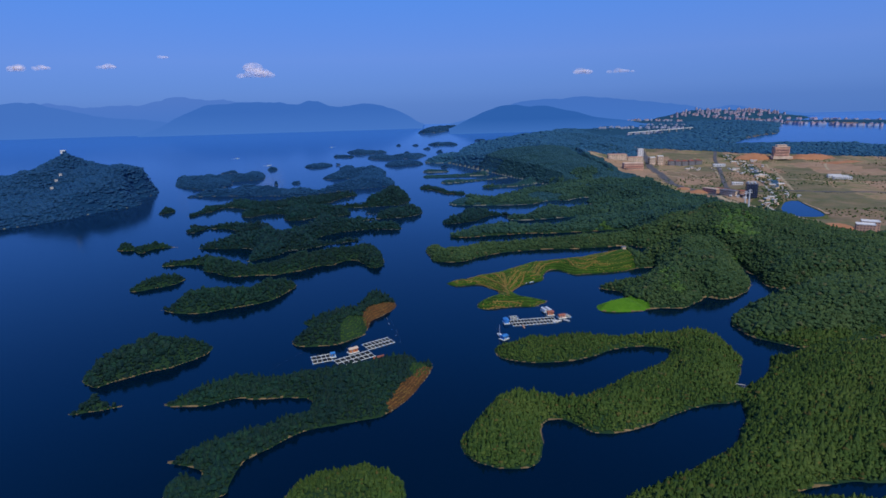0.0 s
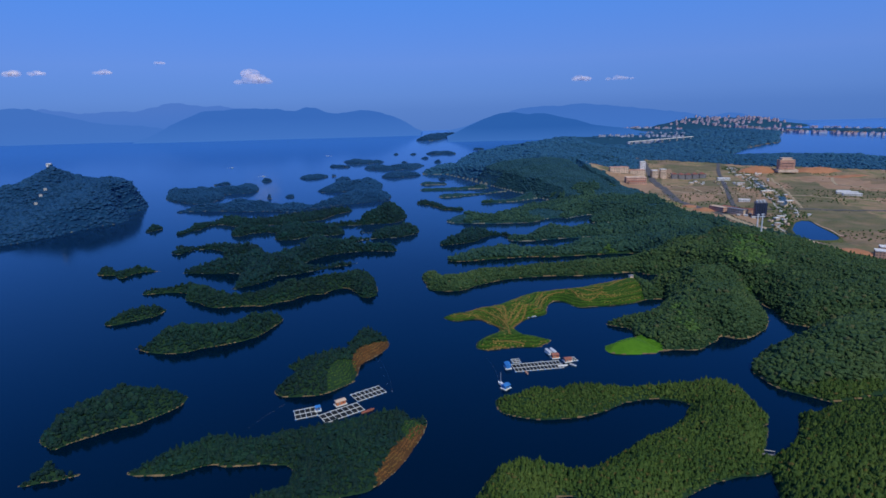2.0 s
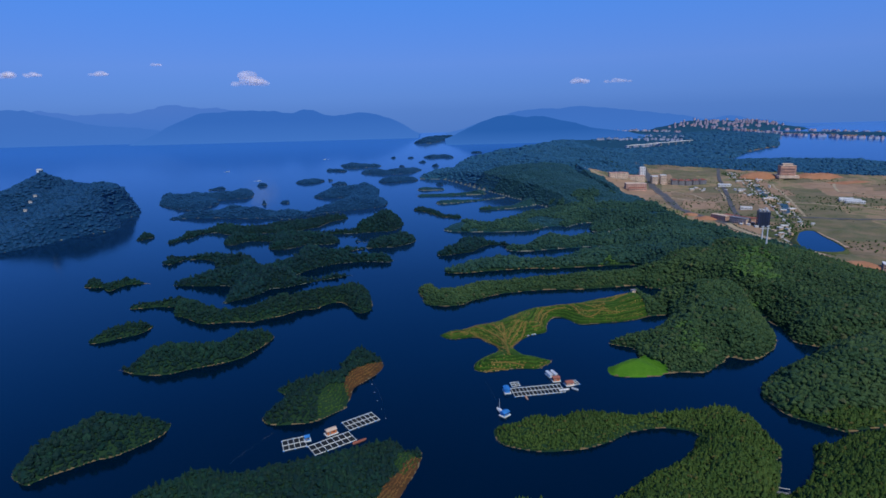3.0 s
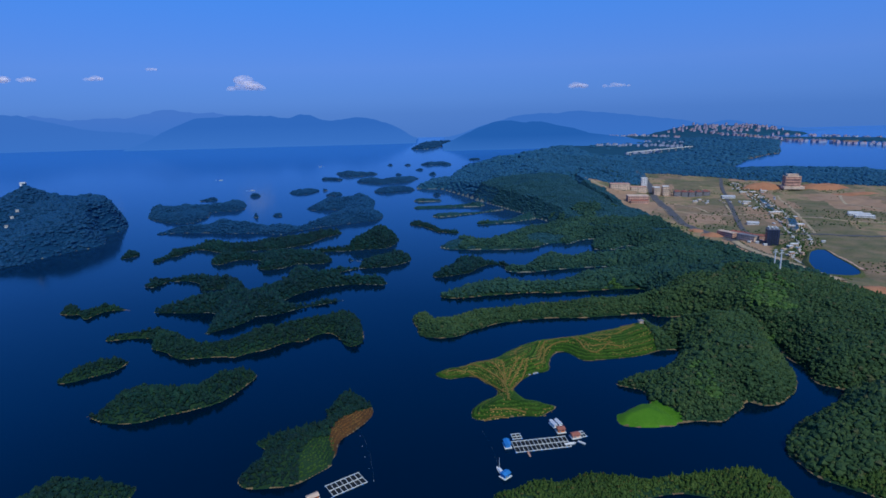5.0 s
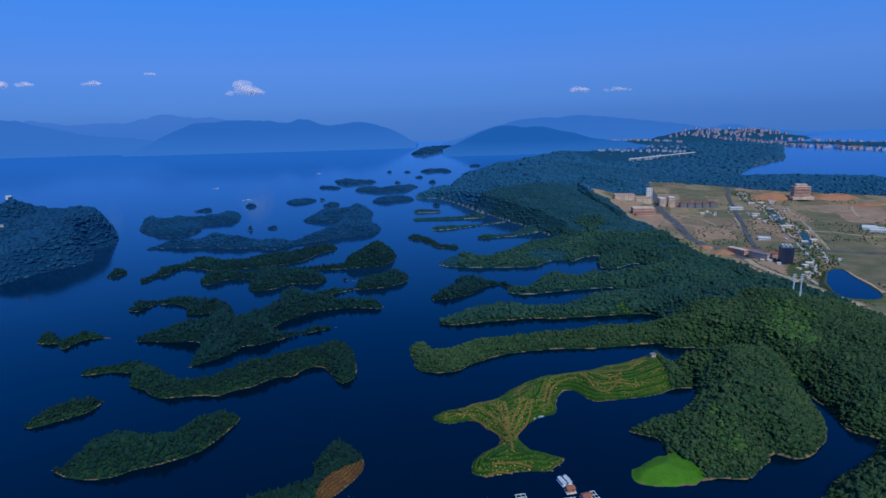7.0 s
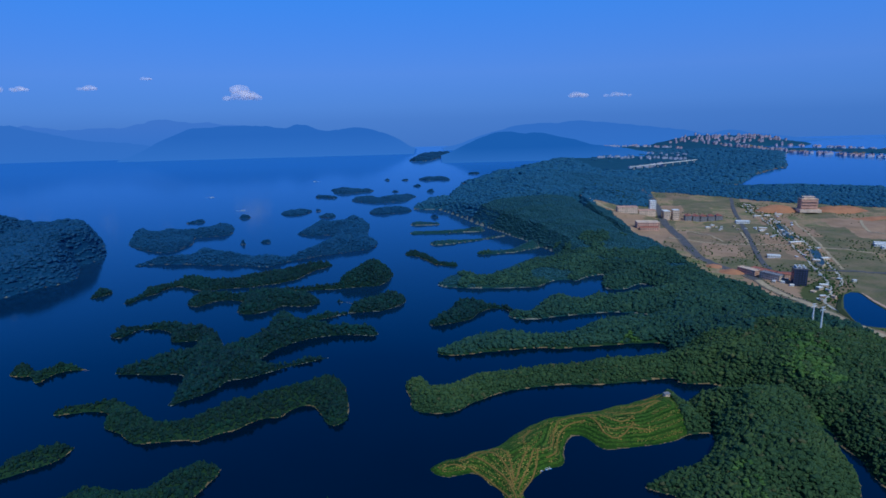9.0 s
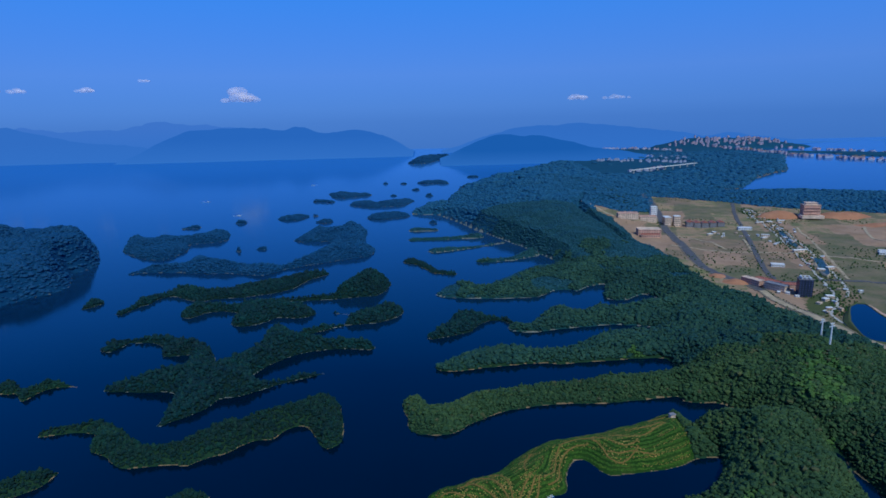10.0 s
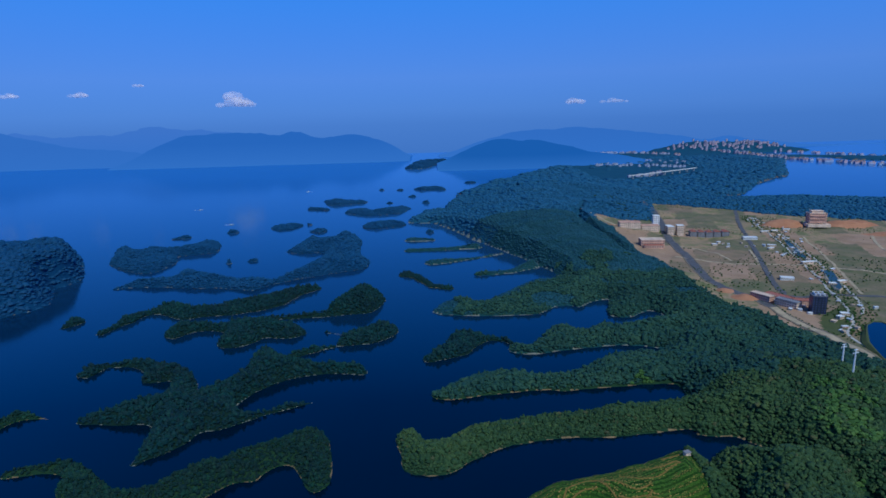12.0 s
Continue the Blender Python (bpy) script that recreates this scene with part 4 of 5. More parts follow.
HILLS = [(310, 400, 9, 55), (385, 560, 11, 85), (350, 680, 25, 55), (355, 840, 9, 40), (365, 930, 3, 40), (335, 1050, 10, 60), (500, 1690, 14, 45), (290, 1210, 17, 80), (255, 1370, 22, 95),
    (250, 1550, 40, 120), (300, 1800, 38, 150), (390, 2080, 40, 150), (500, 2400, 16, 150), (265, 600, 9, 45), (225, 500, 11, 36), (900, 1790, 5, 130), (1150, 1700, 8, 140), (600, 1990, 10, 110), (1950, 4360, 58, 170), (2330, 4360, 48, 150)]


def hills(x, y):
    z = 3 + 0 * x
    for hx, hy, amp, wide in HILLS:
        z = z + amp * np.exp(-((x - hx) ** 2 + (y - hy) ** 2) / (2 * wide * wide))
    return z + 6 * fbm(x, y, 60, 22) * np.clip(z / 15, 0, 1)


EAST_LAKE = [(1024, 2035), (1082, 1992), (1160, 1866), (1303, 1796), (1700, 1750), (2400, 2300), (2300, 2950), (2225, 3090), (2290, 3342), (2307, 3552), (2098, 3489), (1916, 3273),
    (1662, 2831), (1494, 2542), (1425, 2515), (1337, 2424), (1198, 2277), (1089, 2128)]
main = Land(FINGERS + TERRACE + LAWN + MASS + PLAIN_EAST, 5, 300, 2.0, 12, hills, EAST_LAKE)
in_town = lambda x, y, d: inside(x, y, TOWN)
in_rows = lambda x, y, d: (inland(x, y, TERRACE) > -4) & (x < 197 + 0.12 * (y - 560)) & (inland(x, y, TERRACE) > inland(x, y, MASS + FINGERS))
in_lawn = lambda x, y, d: (inland(x, y, LAWN) > -3) & (inland(x, y, FINGERS) < 4.5)
wooded = lambda x, y, d: ~(in_town(x, y, d) | in_rows(x, y, d) | in_lawn(x, y, d))


def parcel(x, y, low, high):
    """Fields laid out along the straight road, with ragged borders; each has its own kind of ground."""
    x, y = x + 9 * fbm(x, y, 40, 24), y + 9 * fbm(x, y, 40, 27)
    c, s = math.cos(radians(-23)), math.sin(radians(-23))
    u, v = c * x + s * y, -s * x + c * y
    row = np.floor(v / 105)
    pick = TABLE[3][np.floor(u / 62 + 0.37 * row).astype(int) % 256, row.astype(int) % 256]
    return (pick >= low) & (pick < high)


FLATS = [("terrace", CROP, in_rows, "green terraced crops with tan earth paths"), ("lawn", GRASS, in_lawn, "bright green young grass"), ("lawn", PARK_GRASS, lambda x, y, d: in_town(x, y, d) & inside(x + 4 * fbm(x, y, 20, 70), y, PARK), "round green lawn beside the tower"), ("field", GREEN_FIELD, lambda x, y, d: in_town(x, y, d) & parcel(x, y, 0.0, 0.28), "green rough grass on cleared ground"),
    ("field", RED_FIELD, lambda x, y, d: in_town(x, y, d) & parcel(x, y, 0.28, 0.48), "reddish bare earth on cleared ground"), ("field", BROWN_FIELD, lambda x, y, d: in_town(x, y, d) & parcel(x, y, 0.48, 0.7), "brown dry grass on cleared ground"),
    ("field", FIELD, in_town, "dry tan and olive fields on cleared ground")]
for piece, fine in (((-60, 150, 480, 440), 2.5), ((-60, 440, 210, 640), 1.25), ((210, 440, 480, 640), 2.5), ((-60, 640, 480, 800), 2.5)):
    build_land("ground", "wooded shore with hills, bays and narrow points", main, fine, "ground", kind="structure", grounds=FLATS, box=piece)
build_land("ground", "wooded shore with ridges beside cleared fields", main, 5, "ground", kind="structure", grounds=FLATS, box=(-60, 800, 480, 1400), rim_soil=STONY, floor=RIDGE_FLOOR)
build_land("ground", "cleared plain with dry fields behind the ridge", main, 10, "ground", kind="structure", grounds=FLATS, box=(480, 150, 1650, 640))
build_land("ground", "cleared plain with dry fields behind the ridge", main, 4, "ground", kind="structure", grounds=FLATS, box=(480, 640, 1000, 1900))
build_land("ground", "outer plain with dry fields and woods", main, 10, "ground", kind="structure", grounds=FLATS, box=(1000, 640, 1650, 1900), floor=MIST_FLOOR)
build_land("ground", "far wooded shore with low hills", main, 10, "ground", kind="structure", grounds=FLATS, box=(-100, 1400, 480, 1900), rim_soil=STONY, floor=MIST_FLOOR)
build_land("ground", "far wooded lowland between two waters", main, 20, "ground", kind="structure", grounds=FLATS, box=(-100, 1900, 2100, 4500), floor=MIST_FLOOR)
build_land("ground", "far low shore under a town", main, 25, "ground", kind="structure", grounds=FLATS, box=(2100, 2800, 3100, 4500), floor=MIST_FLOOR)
young = lambda x, y: y + 30 * fbm(x, y, 60, 8) < 365
near_wood = lambda x, y, d: wooded(x, y, d) & young(x, y)
pale = lambda x, y: np.any([np.hypot(x - a, y - b) + 0.6 * r * fbm(x, y, 12, 19) < r for a, b, r in PALE_STANDS], 0) & (value_noise(x, y, 5, 21) > 0.42)
old_wood = lambda x, y, d: wooded(x, y, d) & ~young(x, y) & ~pale(x, y)
suburb = lambda x, y: inside(x, y, [(700, 2500), (900, 2450), (1300, 2850), (1350, 3300), (760, 3300)]) & (value_noise(x, y, 60, 9) > 0.12)
plant(main, "close-planted young green trees along the shore", 1.6, CONIFERS, PINES, near_wood, 1, box=(40, 160, 330, 420))
plant(main, "dense mixed woods over a hill", 1.95, BROAD, LEAVES, lambda x, y, d: old_wood(x, y, d) & (y + 70 * fbm(x, y, 50, 28) < 700), 2, size=0.98, box=(-20, 330, 480, 740))
plant(main, "stand of light green young trees", 2.3, MIDDLE, PALE_LEAVES, lambda x, y, d: wooded(x, y, d) & pale(x, y), 12, box=(100, 380, 480, 760))
plant(main, "dense mixed woods beside the plain", 3.2, MIDDLE, LEAVES, wooded, 9, box=(330, 160, 480, 330))
plant(main, "dense mixed woods over a hill", 2.75, BROAD, SLOPE_LEAVES, lambda x, y, d: wooded(x, y, d) & ~pale(x, y) & (y + 70 * fbm(x, y, 50, 28) >= 700) & (y + 260 * fbm(x, y, 60, 29) < 1040), 3, size=0.98, box=(-40, 650, 480, 1200))
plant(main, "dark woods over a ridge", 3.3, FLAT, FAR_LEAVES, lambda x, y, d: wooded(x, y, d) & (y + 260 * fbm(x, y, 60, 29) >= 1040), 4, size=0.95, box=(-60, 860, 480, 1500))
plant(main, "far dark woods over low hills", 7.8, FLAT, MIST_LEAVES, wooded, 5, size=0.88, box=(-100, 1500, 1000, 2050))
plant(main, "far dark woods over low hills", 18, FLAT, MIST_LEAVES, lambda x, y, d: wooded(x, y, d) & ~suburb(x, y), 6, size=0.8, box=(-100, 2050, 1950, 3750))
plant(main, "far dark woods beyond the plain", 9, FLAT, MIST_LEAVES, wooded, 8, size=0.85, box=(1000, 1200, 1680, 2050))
plant(main, "dark woods at the edge of the plain", 7, PLAIN, LEAVES, wooded, 7, box=(480, 300, 680, 660))
rows_of_bushes("bushes", main, lambda x, y, d: in_rows(x, y, d), 3.4, 0.9, 0.75, BUSH, "rows of green bushes along terraces", (0, 430, 210, 640), TERRACE)
rows_of_bushes("bushes", main, lambda x, y, d: in_rows(x, y, d) & (d > 3) & (fbm(x, y, 18, 57) > 0.02), 6.8, 1.3, 0.45, DRY_BUSH, "dry tan shrubs in lines on terraces", (0, 430, 210, 640), TERRACE)
rows_of_bushes("bushes", main, in_lawn, 1.7, 0.8, 0.42, GRASS_BLADES, "tufts of bright young grass in rows", (80, 400, 260, 480), LAWN)
rows_of_bushes("bushes", fork_land, red_rows, 1.5, 0.75, 0.62, RUST, "rows of rust-coloured bushes")
rows_of_bushes("bushes", fork_land, scrub_rows, 1.6, 1.0, 0.8, SCRUB, "low green scrub on a cleared slope")
rows_of_bushes("bushes", tea_isle_land, scrub_rows, 1.6, 1.0, 0.8, SCRUB, "low green scrub on a cleared slope")
rows_of_bushes("bushes", tea_isle_land, red_rows, 1.5, 0.75, 0.62, RUST, "rows of rust-coloured bushes")


# ---------------------------------------------------------------- distance
def ridge(label, y, deep, peaks, material, step=30):
    """A far range of hills: (x, height, width) of its summits, y metres out and deep metres thick."""
    x0, x1 = min(p[0] - 1.6 * p[2] for p in peaks), max(p[0] + 1.6 * p[2] for p in peaks)
    x, v = np.meshgrid(np.arange(x0, x1 + step, step), np.linspace(-1, 1, 15))
    h = 0 * x
    for px, ph, pw in peaks:
        h = h + (max(ph, 1) * np.exp(-(np.abs(x - px) / pw) ** 2 / 2)) ** 3
    h = h ** (1 / 3)
    h = h * (1 + 0.10 * fbm(x, v * deep, 150, 12)) + 6 * fbm(x, v * deep, 60, 14)
    z = h * np.clip(1 - v * v, 0, 1) ** 0.8 - 2
    ver, q = sheet(x, y + v * deep + 40 * fbm(x, x * 0, 300, 15), z, np.ones((x.shape[0] - 1, x.shape[1] - 1), bool))
    return tagged(new("backdrop", mesh_from("backdrop", ver, q, material)), label, "mountains", kind="structure")


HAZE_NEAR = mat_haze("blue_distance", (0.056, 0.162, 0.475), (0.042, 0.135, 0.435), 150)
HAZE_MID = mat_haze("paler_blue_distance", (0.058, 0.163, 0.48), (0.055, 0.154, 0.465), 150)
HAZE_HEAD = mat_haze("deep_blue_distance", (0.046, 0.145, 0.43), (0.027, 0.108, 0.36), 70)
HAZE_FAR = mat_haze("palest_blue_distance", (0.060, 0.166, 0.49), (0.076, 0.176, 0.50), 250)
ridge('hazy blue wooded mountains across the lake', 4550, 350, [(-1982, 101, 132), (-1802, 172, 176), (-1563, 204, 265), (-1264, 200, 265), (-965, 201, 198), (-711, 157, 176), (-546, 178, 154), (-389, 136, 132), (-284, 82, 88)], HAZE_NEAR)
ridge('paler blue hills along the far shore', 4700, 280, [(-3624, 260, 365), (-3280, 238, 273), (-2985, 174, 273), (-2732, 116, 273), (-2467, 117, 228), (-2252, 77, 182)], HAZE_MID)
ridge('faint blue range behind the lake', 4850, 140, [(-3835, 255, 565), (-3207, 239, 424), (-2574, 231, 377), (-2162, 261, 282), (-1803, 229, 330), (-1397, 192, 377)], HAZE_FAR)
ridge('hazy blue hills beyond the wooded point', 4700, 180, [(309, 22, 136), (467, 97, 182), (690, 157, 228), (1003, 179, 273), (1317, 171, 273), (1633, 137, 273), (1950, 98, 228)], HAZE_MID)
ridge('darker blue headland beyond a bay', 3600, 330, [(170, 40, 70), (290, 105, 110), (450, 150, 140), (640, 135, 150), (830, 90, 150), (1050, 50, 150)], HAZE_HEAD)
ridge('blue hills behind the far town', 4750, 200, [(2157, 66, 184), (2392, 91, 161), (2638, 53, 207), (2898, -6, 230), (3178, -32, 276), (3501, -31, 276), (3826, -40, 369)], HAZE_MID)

# ---------------------------------------------------------------- plain: roads, pond, banks
def level(x, y):
    return main.at(np.array([float(x)]), np.array([float(y)]))[0][0]


def smooth_line(points, step=6.0):
    out = []
    p = [Vector((*q, 0)) for q in points]
    for i in range(len(p) - 1):
        a, b, c, d = p[max(i - 1, 0)], p[i], p[i + 1], p[min(i + 2, len(p) - 1)]
        n = max(2, int((c - b).length / step))
        for k in range(n):
            u = k / n
            out.append(0.5 * ((2 * b) + (c - a) * u + (2 * a - 5 * b + 4 * c - d) * u * u + (3 * b - a - 3 * c + d) * u ** 3))
    return out + [p[-1]]


def strip(points, width, lift, thick=0.3):
    """A band that lies on the plain along a line, with its own thickness."""
    line = smooth_line(points)
    bm = bmesh.new()
    rows = []
    for i, p in enumerate(line):
        t = (line[min(i + 1, len(line) - 1)] - line[max(i - 1, 0)]).normalized()
        n = Vector((-t.y, t.x, 0)) * width / 2
        z = max(level(*(p + n).xy), level(*(p - n).xy), level(*p.xy)) + lift
        rows.append([bm.verts.new((*(p + s * n).xy, z + dz)) for s, dz in ((1, 0), (-1, 0), (-1, -thick - 1), (1, -thick - 1))])
    for r0, r1 in zip(rows, rows[1:]):
        for k in range(4):
            bm.faces.new((r0[k], r1[k], r1[(k + 1) % 4], r0[(k + 1) % 4]))
    return bm


def road(label, points, width, material, lift=0.3, edges=False):
    top = thing("road", label, "road", kind="structure")
    part("roadway", strip(points, width, lift), material, top)
    if edges:
        for s in (-1, 1):
            side = []
            for i, p in enumerate(points):
                a, b = Vector(points[max(i - 1, 0)]), Vector(points[min(i + 1, len(points) - 1)])
                t = (b - a).normalized()
                side.append((p[0] - t.y * s * (width / 2 + 1.6), p[1] + t.x * s * (width / 2 + 1.6)))
            part("pavement", strip(side, 2.0, lift + 0.15), GRAVEL, top, "dusty gravel verge")
    return top


road("wide dark asphalt road curving through the plain", [(625, 1850), (575, 1619), (540, 1491), (496, 1351), (470, 1236), (456, 1160), (438, 1090), (427, 1028), (432, 985), (450, 955), (450, 915)], 13, ASPHALT, 0.4, True)
road("pale front road between woods and buildings", [(450, 915), (447, 880), (450, 845), (453, 800), (450, 750), (448, 690)], 9, DIRT, 0.45, True)
road("straight grey road between fields", [(800, 1665), (709, 1472), (595, 1205), (520, 1030), (500, 975), (450, 950)], 8, ASPHALT, 0.35)
road("pale earth track over dry ground", [(476, 1290), (520, 1240), (532, 1170)], 4, DIRT)
road("pale earth track over dry ground", [(384, 1600), (392, 1540), (410, 1490), (440, 1440), (500, 1425)], 6, DIRT)
road("pale earth track between fields", [(900, 1330), (830, 1200), (905, 1120)], 5, DIRT)
road("pale earth track between fields", [(640, 1117), (760, 1010), (900, 900)], 5, DIRT)
road("pale earth track between fields", [(600, 1240), (560, 1130), (548, 1080)], 4, DIRT)
road("pale earth track between fields", [(760, 1330), (700, 1180), (655, 1080), (600, 960)], 4, DIRT)
road("pale footpath beside a stream", [(792, 1560), (730, 1340), (650, 1117), (600, 992), (572, 925), (540, 880)], 3.5, CONCRETE)
road("pale footpath beside a stream", [(770, 1560), (706, 1340), (624, 1117), (574, 992), (545, 918), (512, 857), (478, 820), (474, 780)], 3, CONCRETE)
road("grey cross road on the plain", [(440, 1190), (520, 1150), (640, 1117)], 5, DIRT)
road("grey cross road on the plain", [(470, 962), (560, 960), (640, 940), (760, 900)], 7, ASPHALT)


def pool(label, points, material, lift, bank=None):
    line = smooth_line(points + points[:1], 8)[:-1]
    z = max(level(*p.xy) for p in line) + lift
    top = thing("pond", label, "pond", kind="structure")
    bm = bmesh.new()
    bm.faces.new([bm.verts.new((*p.xy, z)) for p in line])
    bm.normal_update()
    if bm.faces[:][0].normal.z < 0:
        bmesh.ops.reverse_faces(bm, faces=bm.faces[:])
    part("pond_water", bm, material, top)
    bm = bmesh.new()
    mid = sum(line, Vector()) / len(line)
    loops = []
    for p in line:
        o = (p - mid).normalized()
        loops.append([bm.verts.new((*(p + o * a).xy, z + b)) for a, b in ((-0.5, -0.3), (0.3, 0.5), (2.5, 0.6), (7, -2))])
    for i, r0 in enumerate(loops):
        r1 = loops[(i + 1) % len(loops)]
        for k in range(3):
            bm.faces.new((r0[k], r1[k], r1[k + 1], r0[k + 1]))
    part("bank", bm, bank or DIRT, top, "low pale bank")
    return top


POND = [(481, 792), (517, 841), (538, 847), (528, 809), (518, 765), (506, 735), (489, 725), (465, 733), (463, 749)]
pool("dark blue pond with a pale bank beside the road", POND, WATER, 0.4, PARK_GRASS)
MURK = mat_plain("murky_green_water", (0.03, 0.06, 0.06), 0.35, scale=0.05)
pool("narrow greenish stream pool between footpaths", [(702, 1300), (710, 1300), (658, 1165), (650, 1170)], MURK, 0.3)
pool("narrow greenish stream pool between footpaths", [(628, 1080), (636, 1070), (590, 985), (582, 990)], MURK, 0.3)
road("pinkish sandy beach along the pond", [(544, 853), (542, 839), (536, 813), (531, 787), (521, 752)], 8, SAND, 0.9)


def bank_of_clay(label, x, y, w, d, h):
    """A heap of cut red earth with ragged slopes."""
    u, v = np.meshgrid(np.linspace(-1, 1, 25), np.linspace(-1, 1, 25))
    px, py = x + u * w / 2, y + v * d / 2
    z = main.at(px, py)[0] + h * np.clip(1 - np.hypot(u, v) ** 2, 0, 1) * (1 + 0.5 * fbm(px, py, 25, 18)) - 0.4
    ver, q = sheet(px, py, z, (np.hypot(u, v)[:-1, :-1] < 1.02))
    tagged(new("earth_bank", mesh_from("earth_bank", ver, q, CLAY)), label, "earth bank", group="heaps of cut red earth")


for x, y, w, d, h in [(800, 1455, 110, 60, 14), (930, 1440, 130, 70, 12), (440, 958, 46, 30, 3), (426, 985, 30, 24, 3), (1000, 1180, 120, 60, 6), (477, 665, 46, 34, 3), (940, 1340, 120, 40, 3), (430, 1455, 60, 18, 3)]:
    bank_of_clay("bank of freshly cut red earth", x, y, w, d, h)


def walls_and_roof(top, w, d, h, wall, roof, storeys, bays, parapet=0.8, glass=None, over=0.3):
    """Walls, a roof with a parapet, and rows of windows on the four sides."""
    part("wall", boxes((0, 0, h / 2 - 1, w, d, h + 2)), wall, top)
    part("roof", boxes((0, 0, h + 0.15, w + over, d + over, 0.3), (0, -d / 2, h + parapet / 2, w + over, 0.4, parapet), (0, d / 2, h + parapet / 2, w + over, 0.4, parapet),
                       (-w / 2, 0, h + parapet / 2, 0.4, d + over, parapet), (w / 2, 0, h + parapet / 2, 0.4, d + over, parapet)), roof, top)
    floor_h = h / storeys
    nx, ny = bays, max(1, round(bays * d / w))
    pane = boxes((0, 0, 0, w / nx * 0.5, 0.25, floor_h * 0.42))
    me = bpy.data.meshes.new("window")
    pane.to_mesh(me)
    pane.free()
    me.materials.append(glass or DULL_GLASS)
    for s in range(storeys):
        for side, n, half, size in ((0, nx, d / 2, w), (1, ny, w / 2, d), (3, ny, w / 2, d)):
            for b in range(n):
                a = (b + 0.5) / n * size - size / 2
                o = new("window", me)
                o.parent = top
                o.matrix_basis = pose(0, 0, 0, 0, 0, 90 * side) @ pose(a, -half, (s + 0.55) * floor_h)


def house(label, x, y, w, d, h, turn, wall, roof, storeys, bays, category="building", name="building", group="", lift=0.0, glass=None):
    top = thing(name, label, category, group, pose(x, y, level(x, y) + lift, 0, 0, turn))
    walls_and_roof(top, w, d, h, wall, roof, storeys, bays, glass=glass)
    return top


tower = house("dark glass tower block with pale roof frame", 492, 893, 16, 13, 24, -18, DARK_GLASS, ROOF_GREY, 8, 5, "tower", "tower_block", glass=mat_plain("blue_grey_panel", (0.055, 0.07, 0.17), 0.4))
part("roof_frame", boxes((-5, 0, 25.6, 0.8, 11, 2.2), (0, 0, 25.6, 0.8, 11, 2.2), (5, 0, 25.6, 0.8, 11, 2.2), (0, -5, 26.9, 12, 0.8, 0.5), (0, 5, 26.9, 12, 0.8, 0.5)), WHITE, tower, "white steel roof frame")
for k in range(7):
    part("mullion", boxes((-7.8 + 2.6 * k, -6.6, 12, 0.4, 0.35, 24)), DARK_GLASS, tower)
for x, y, w, d, h, turn, wall, roof in [(456, 950, 28, 11, 9, -66, PINK, CREAM), (470, 917, 28, 11, 9, -62, CREAM, ROOF_GREY), (476, 940, 44, 15, 7, -64, PINK, ROOF_RED), (492, 922, 22, 11, 7, -18, PINK, ROOF_RED)]:
    house("low wing of a pale building with window rows", x, y, w, d, h, turn, wall, roof, 3, 9, group="wings beside the glass tower")
house("cream hotel block with flat roof and terraces", 440, 1424, 44, 22, 15, -8, CREAM, PINK, 4, 11)
house("cream hotel wing with window rows", 482, 1418, 36, 20, 11, -8, CREAM, PINK, 3, 9)
house("white square stair tower of a hotel", 500, 1432, 13, 12, 32, -8, WHITE, WHITE, 8, 3, "tower", "stair_tower")
house("pink building under construction with flat roof", 428, 1268, 42, 24, 13, -8, PINK, CREAM, 3, 9)
house("low pink wing with dark openings", 424, 1247, 34, 10, 6, -8, PINK, ROOF_RED, 1, 8)
for x, y, h in [(516, 1392, 18), (534, 1388, 22), (522, 1415, 16)]:
    house("pale block of flats with balconies", x, y, 13, 13, h, -8, CREAM, WHITE, 5, 4, group="pale blocks of flats")
for k in range(5):
    g = house("grey row house with pitched roof", 556 + 15 * k, 1374 - 3.2 * k, 13.5, 15, 10, -12, ROOF_GREY, ROOF_GREY, 3, 4, "house", "row_house", "grey row houses")
    bm = bmesh.new()
    r = [bm.verts.new(p) for p in ((-7, -8, 10.3), (7, -8, 10.3), (7, 8, 10.3), (-7, 8, 10.3), (0, -8, 13.5), (0, 8, 13.5))]
    for f in ((0, 1, 4), (2, 3, 5), (1, 2, 5, 4), (3, 0, 4, 5)):
        bm.faces.new([r[i] for i in f])
    part("pitched_roof", bm, ROOF_RED, g)
hotel = house("large pink stepped hotel on a cut slope", 850, 1428, 34, 20, 28, -12, PINK, CREAM, 7, 10, lift=3)
part("penthouse", boxes((0, 2, 30, 21, 12, 4.5), (0, 2, 32.6, 24, 15, 0.7)), CREAM, hotel)
part("podium", boxes((0, -5, 2.5, 44, 30, 6)), CREAM, hotel, "pale stone podium")
for k in range(3):
    part("balcony", boxes((0, -11.0, 9 + 7 * k, 31, 2.2, 1.6)), PINK, hotel, "pink balcony band")
house("long blue-white pavilion with a flat roof", 651, 1330, 26, 11, 4.5, -14, WHITE, STEEL, 1, 8)
for x, y, w, turn in [(612, 1016, 16, 10), (590, 1004, 12, -20), (634, 1124, 30, 8), (505, 870, 10, 20), (516, 878, 12, -10), (716, 1390, 20, 5), (742, 1398, 16, 0), (770, 1402, 18, -8), (640, 1240, 14, 15), (560, 1290, 12, 0), (574, 1302, 9, 20), (660, 1270, 18, -20)]:
    house("small white pavilion beside a footpath", x, y, w * 0.8, 5, 3.0, turn, CREAM, WHITE, 1, 4, "pavilion", "pavilion", "small white pavilions on the plain")
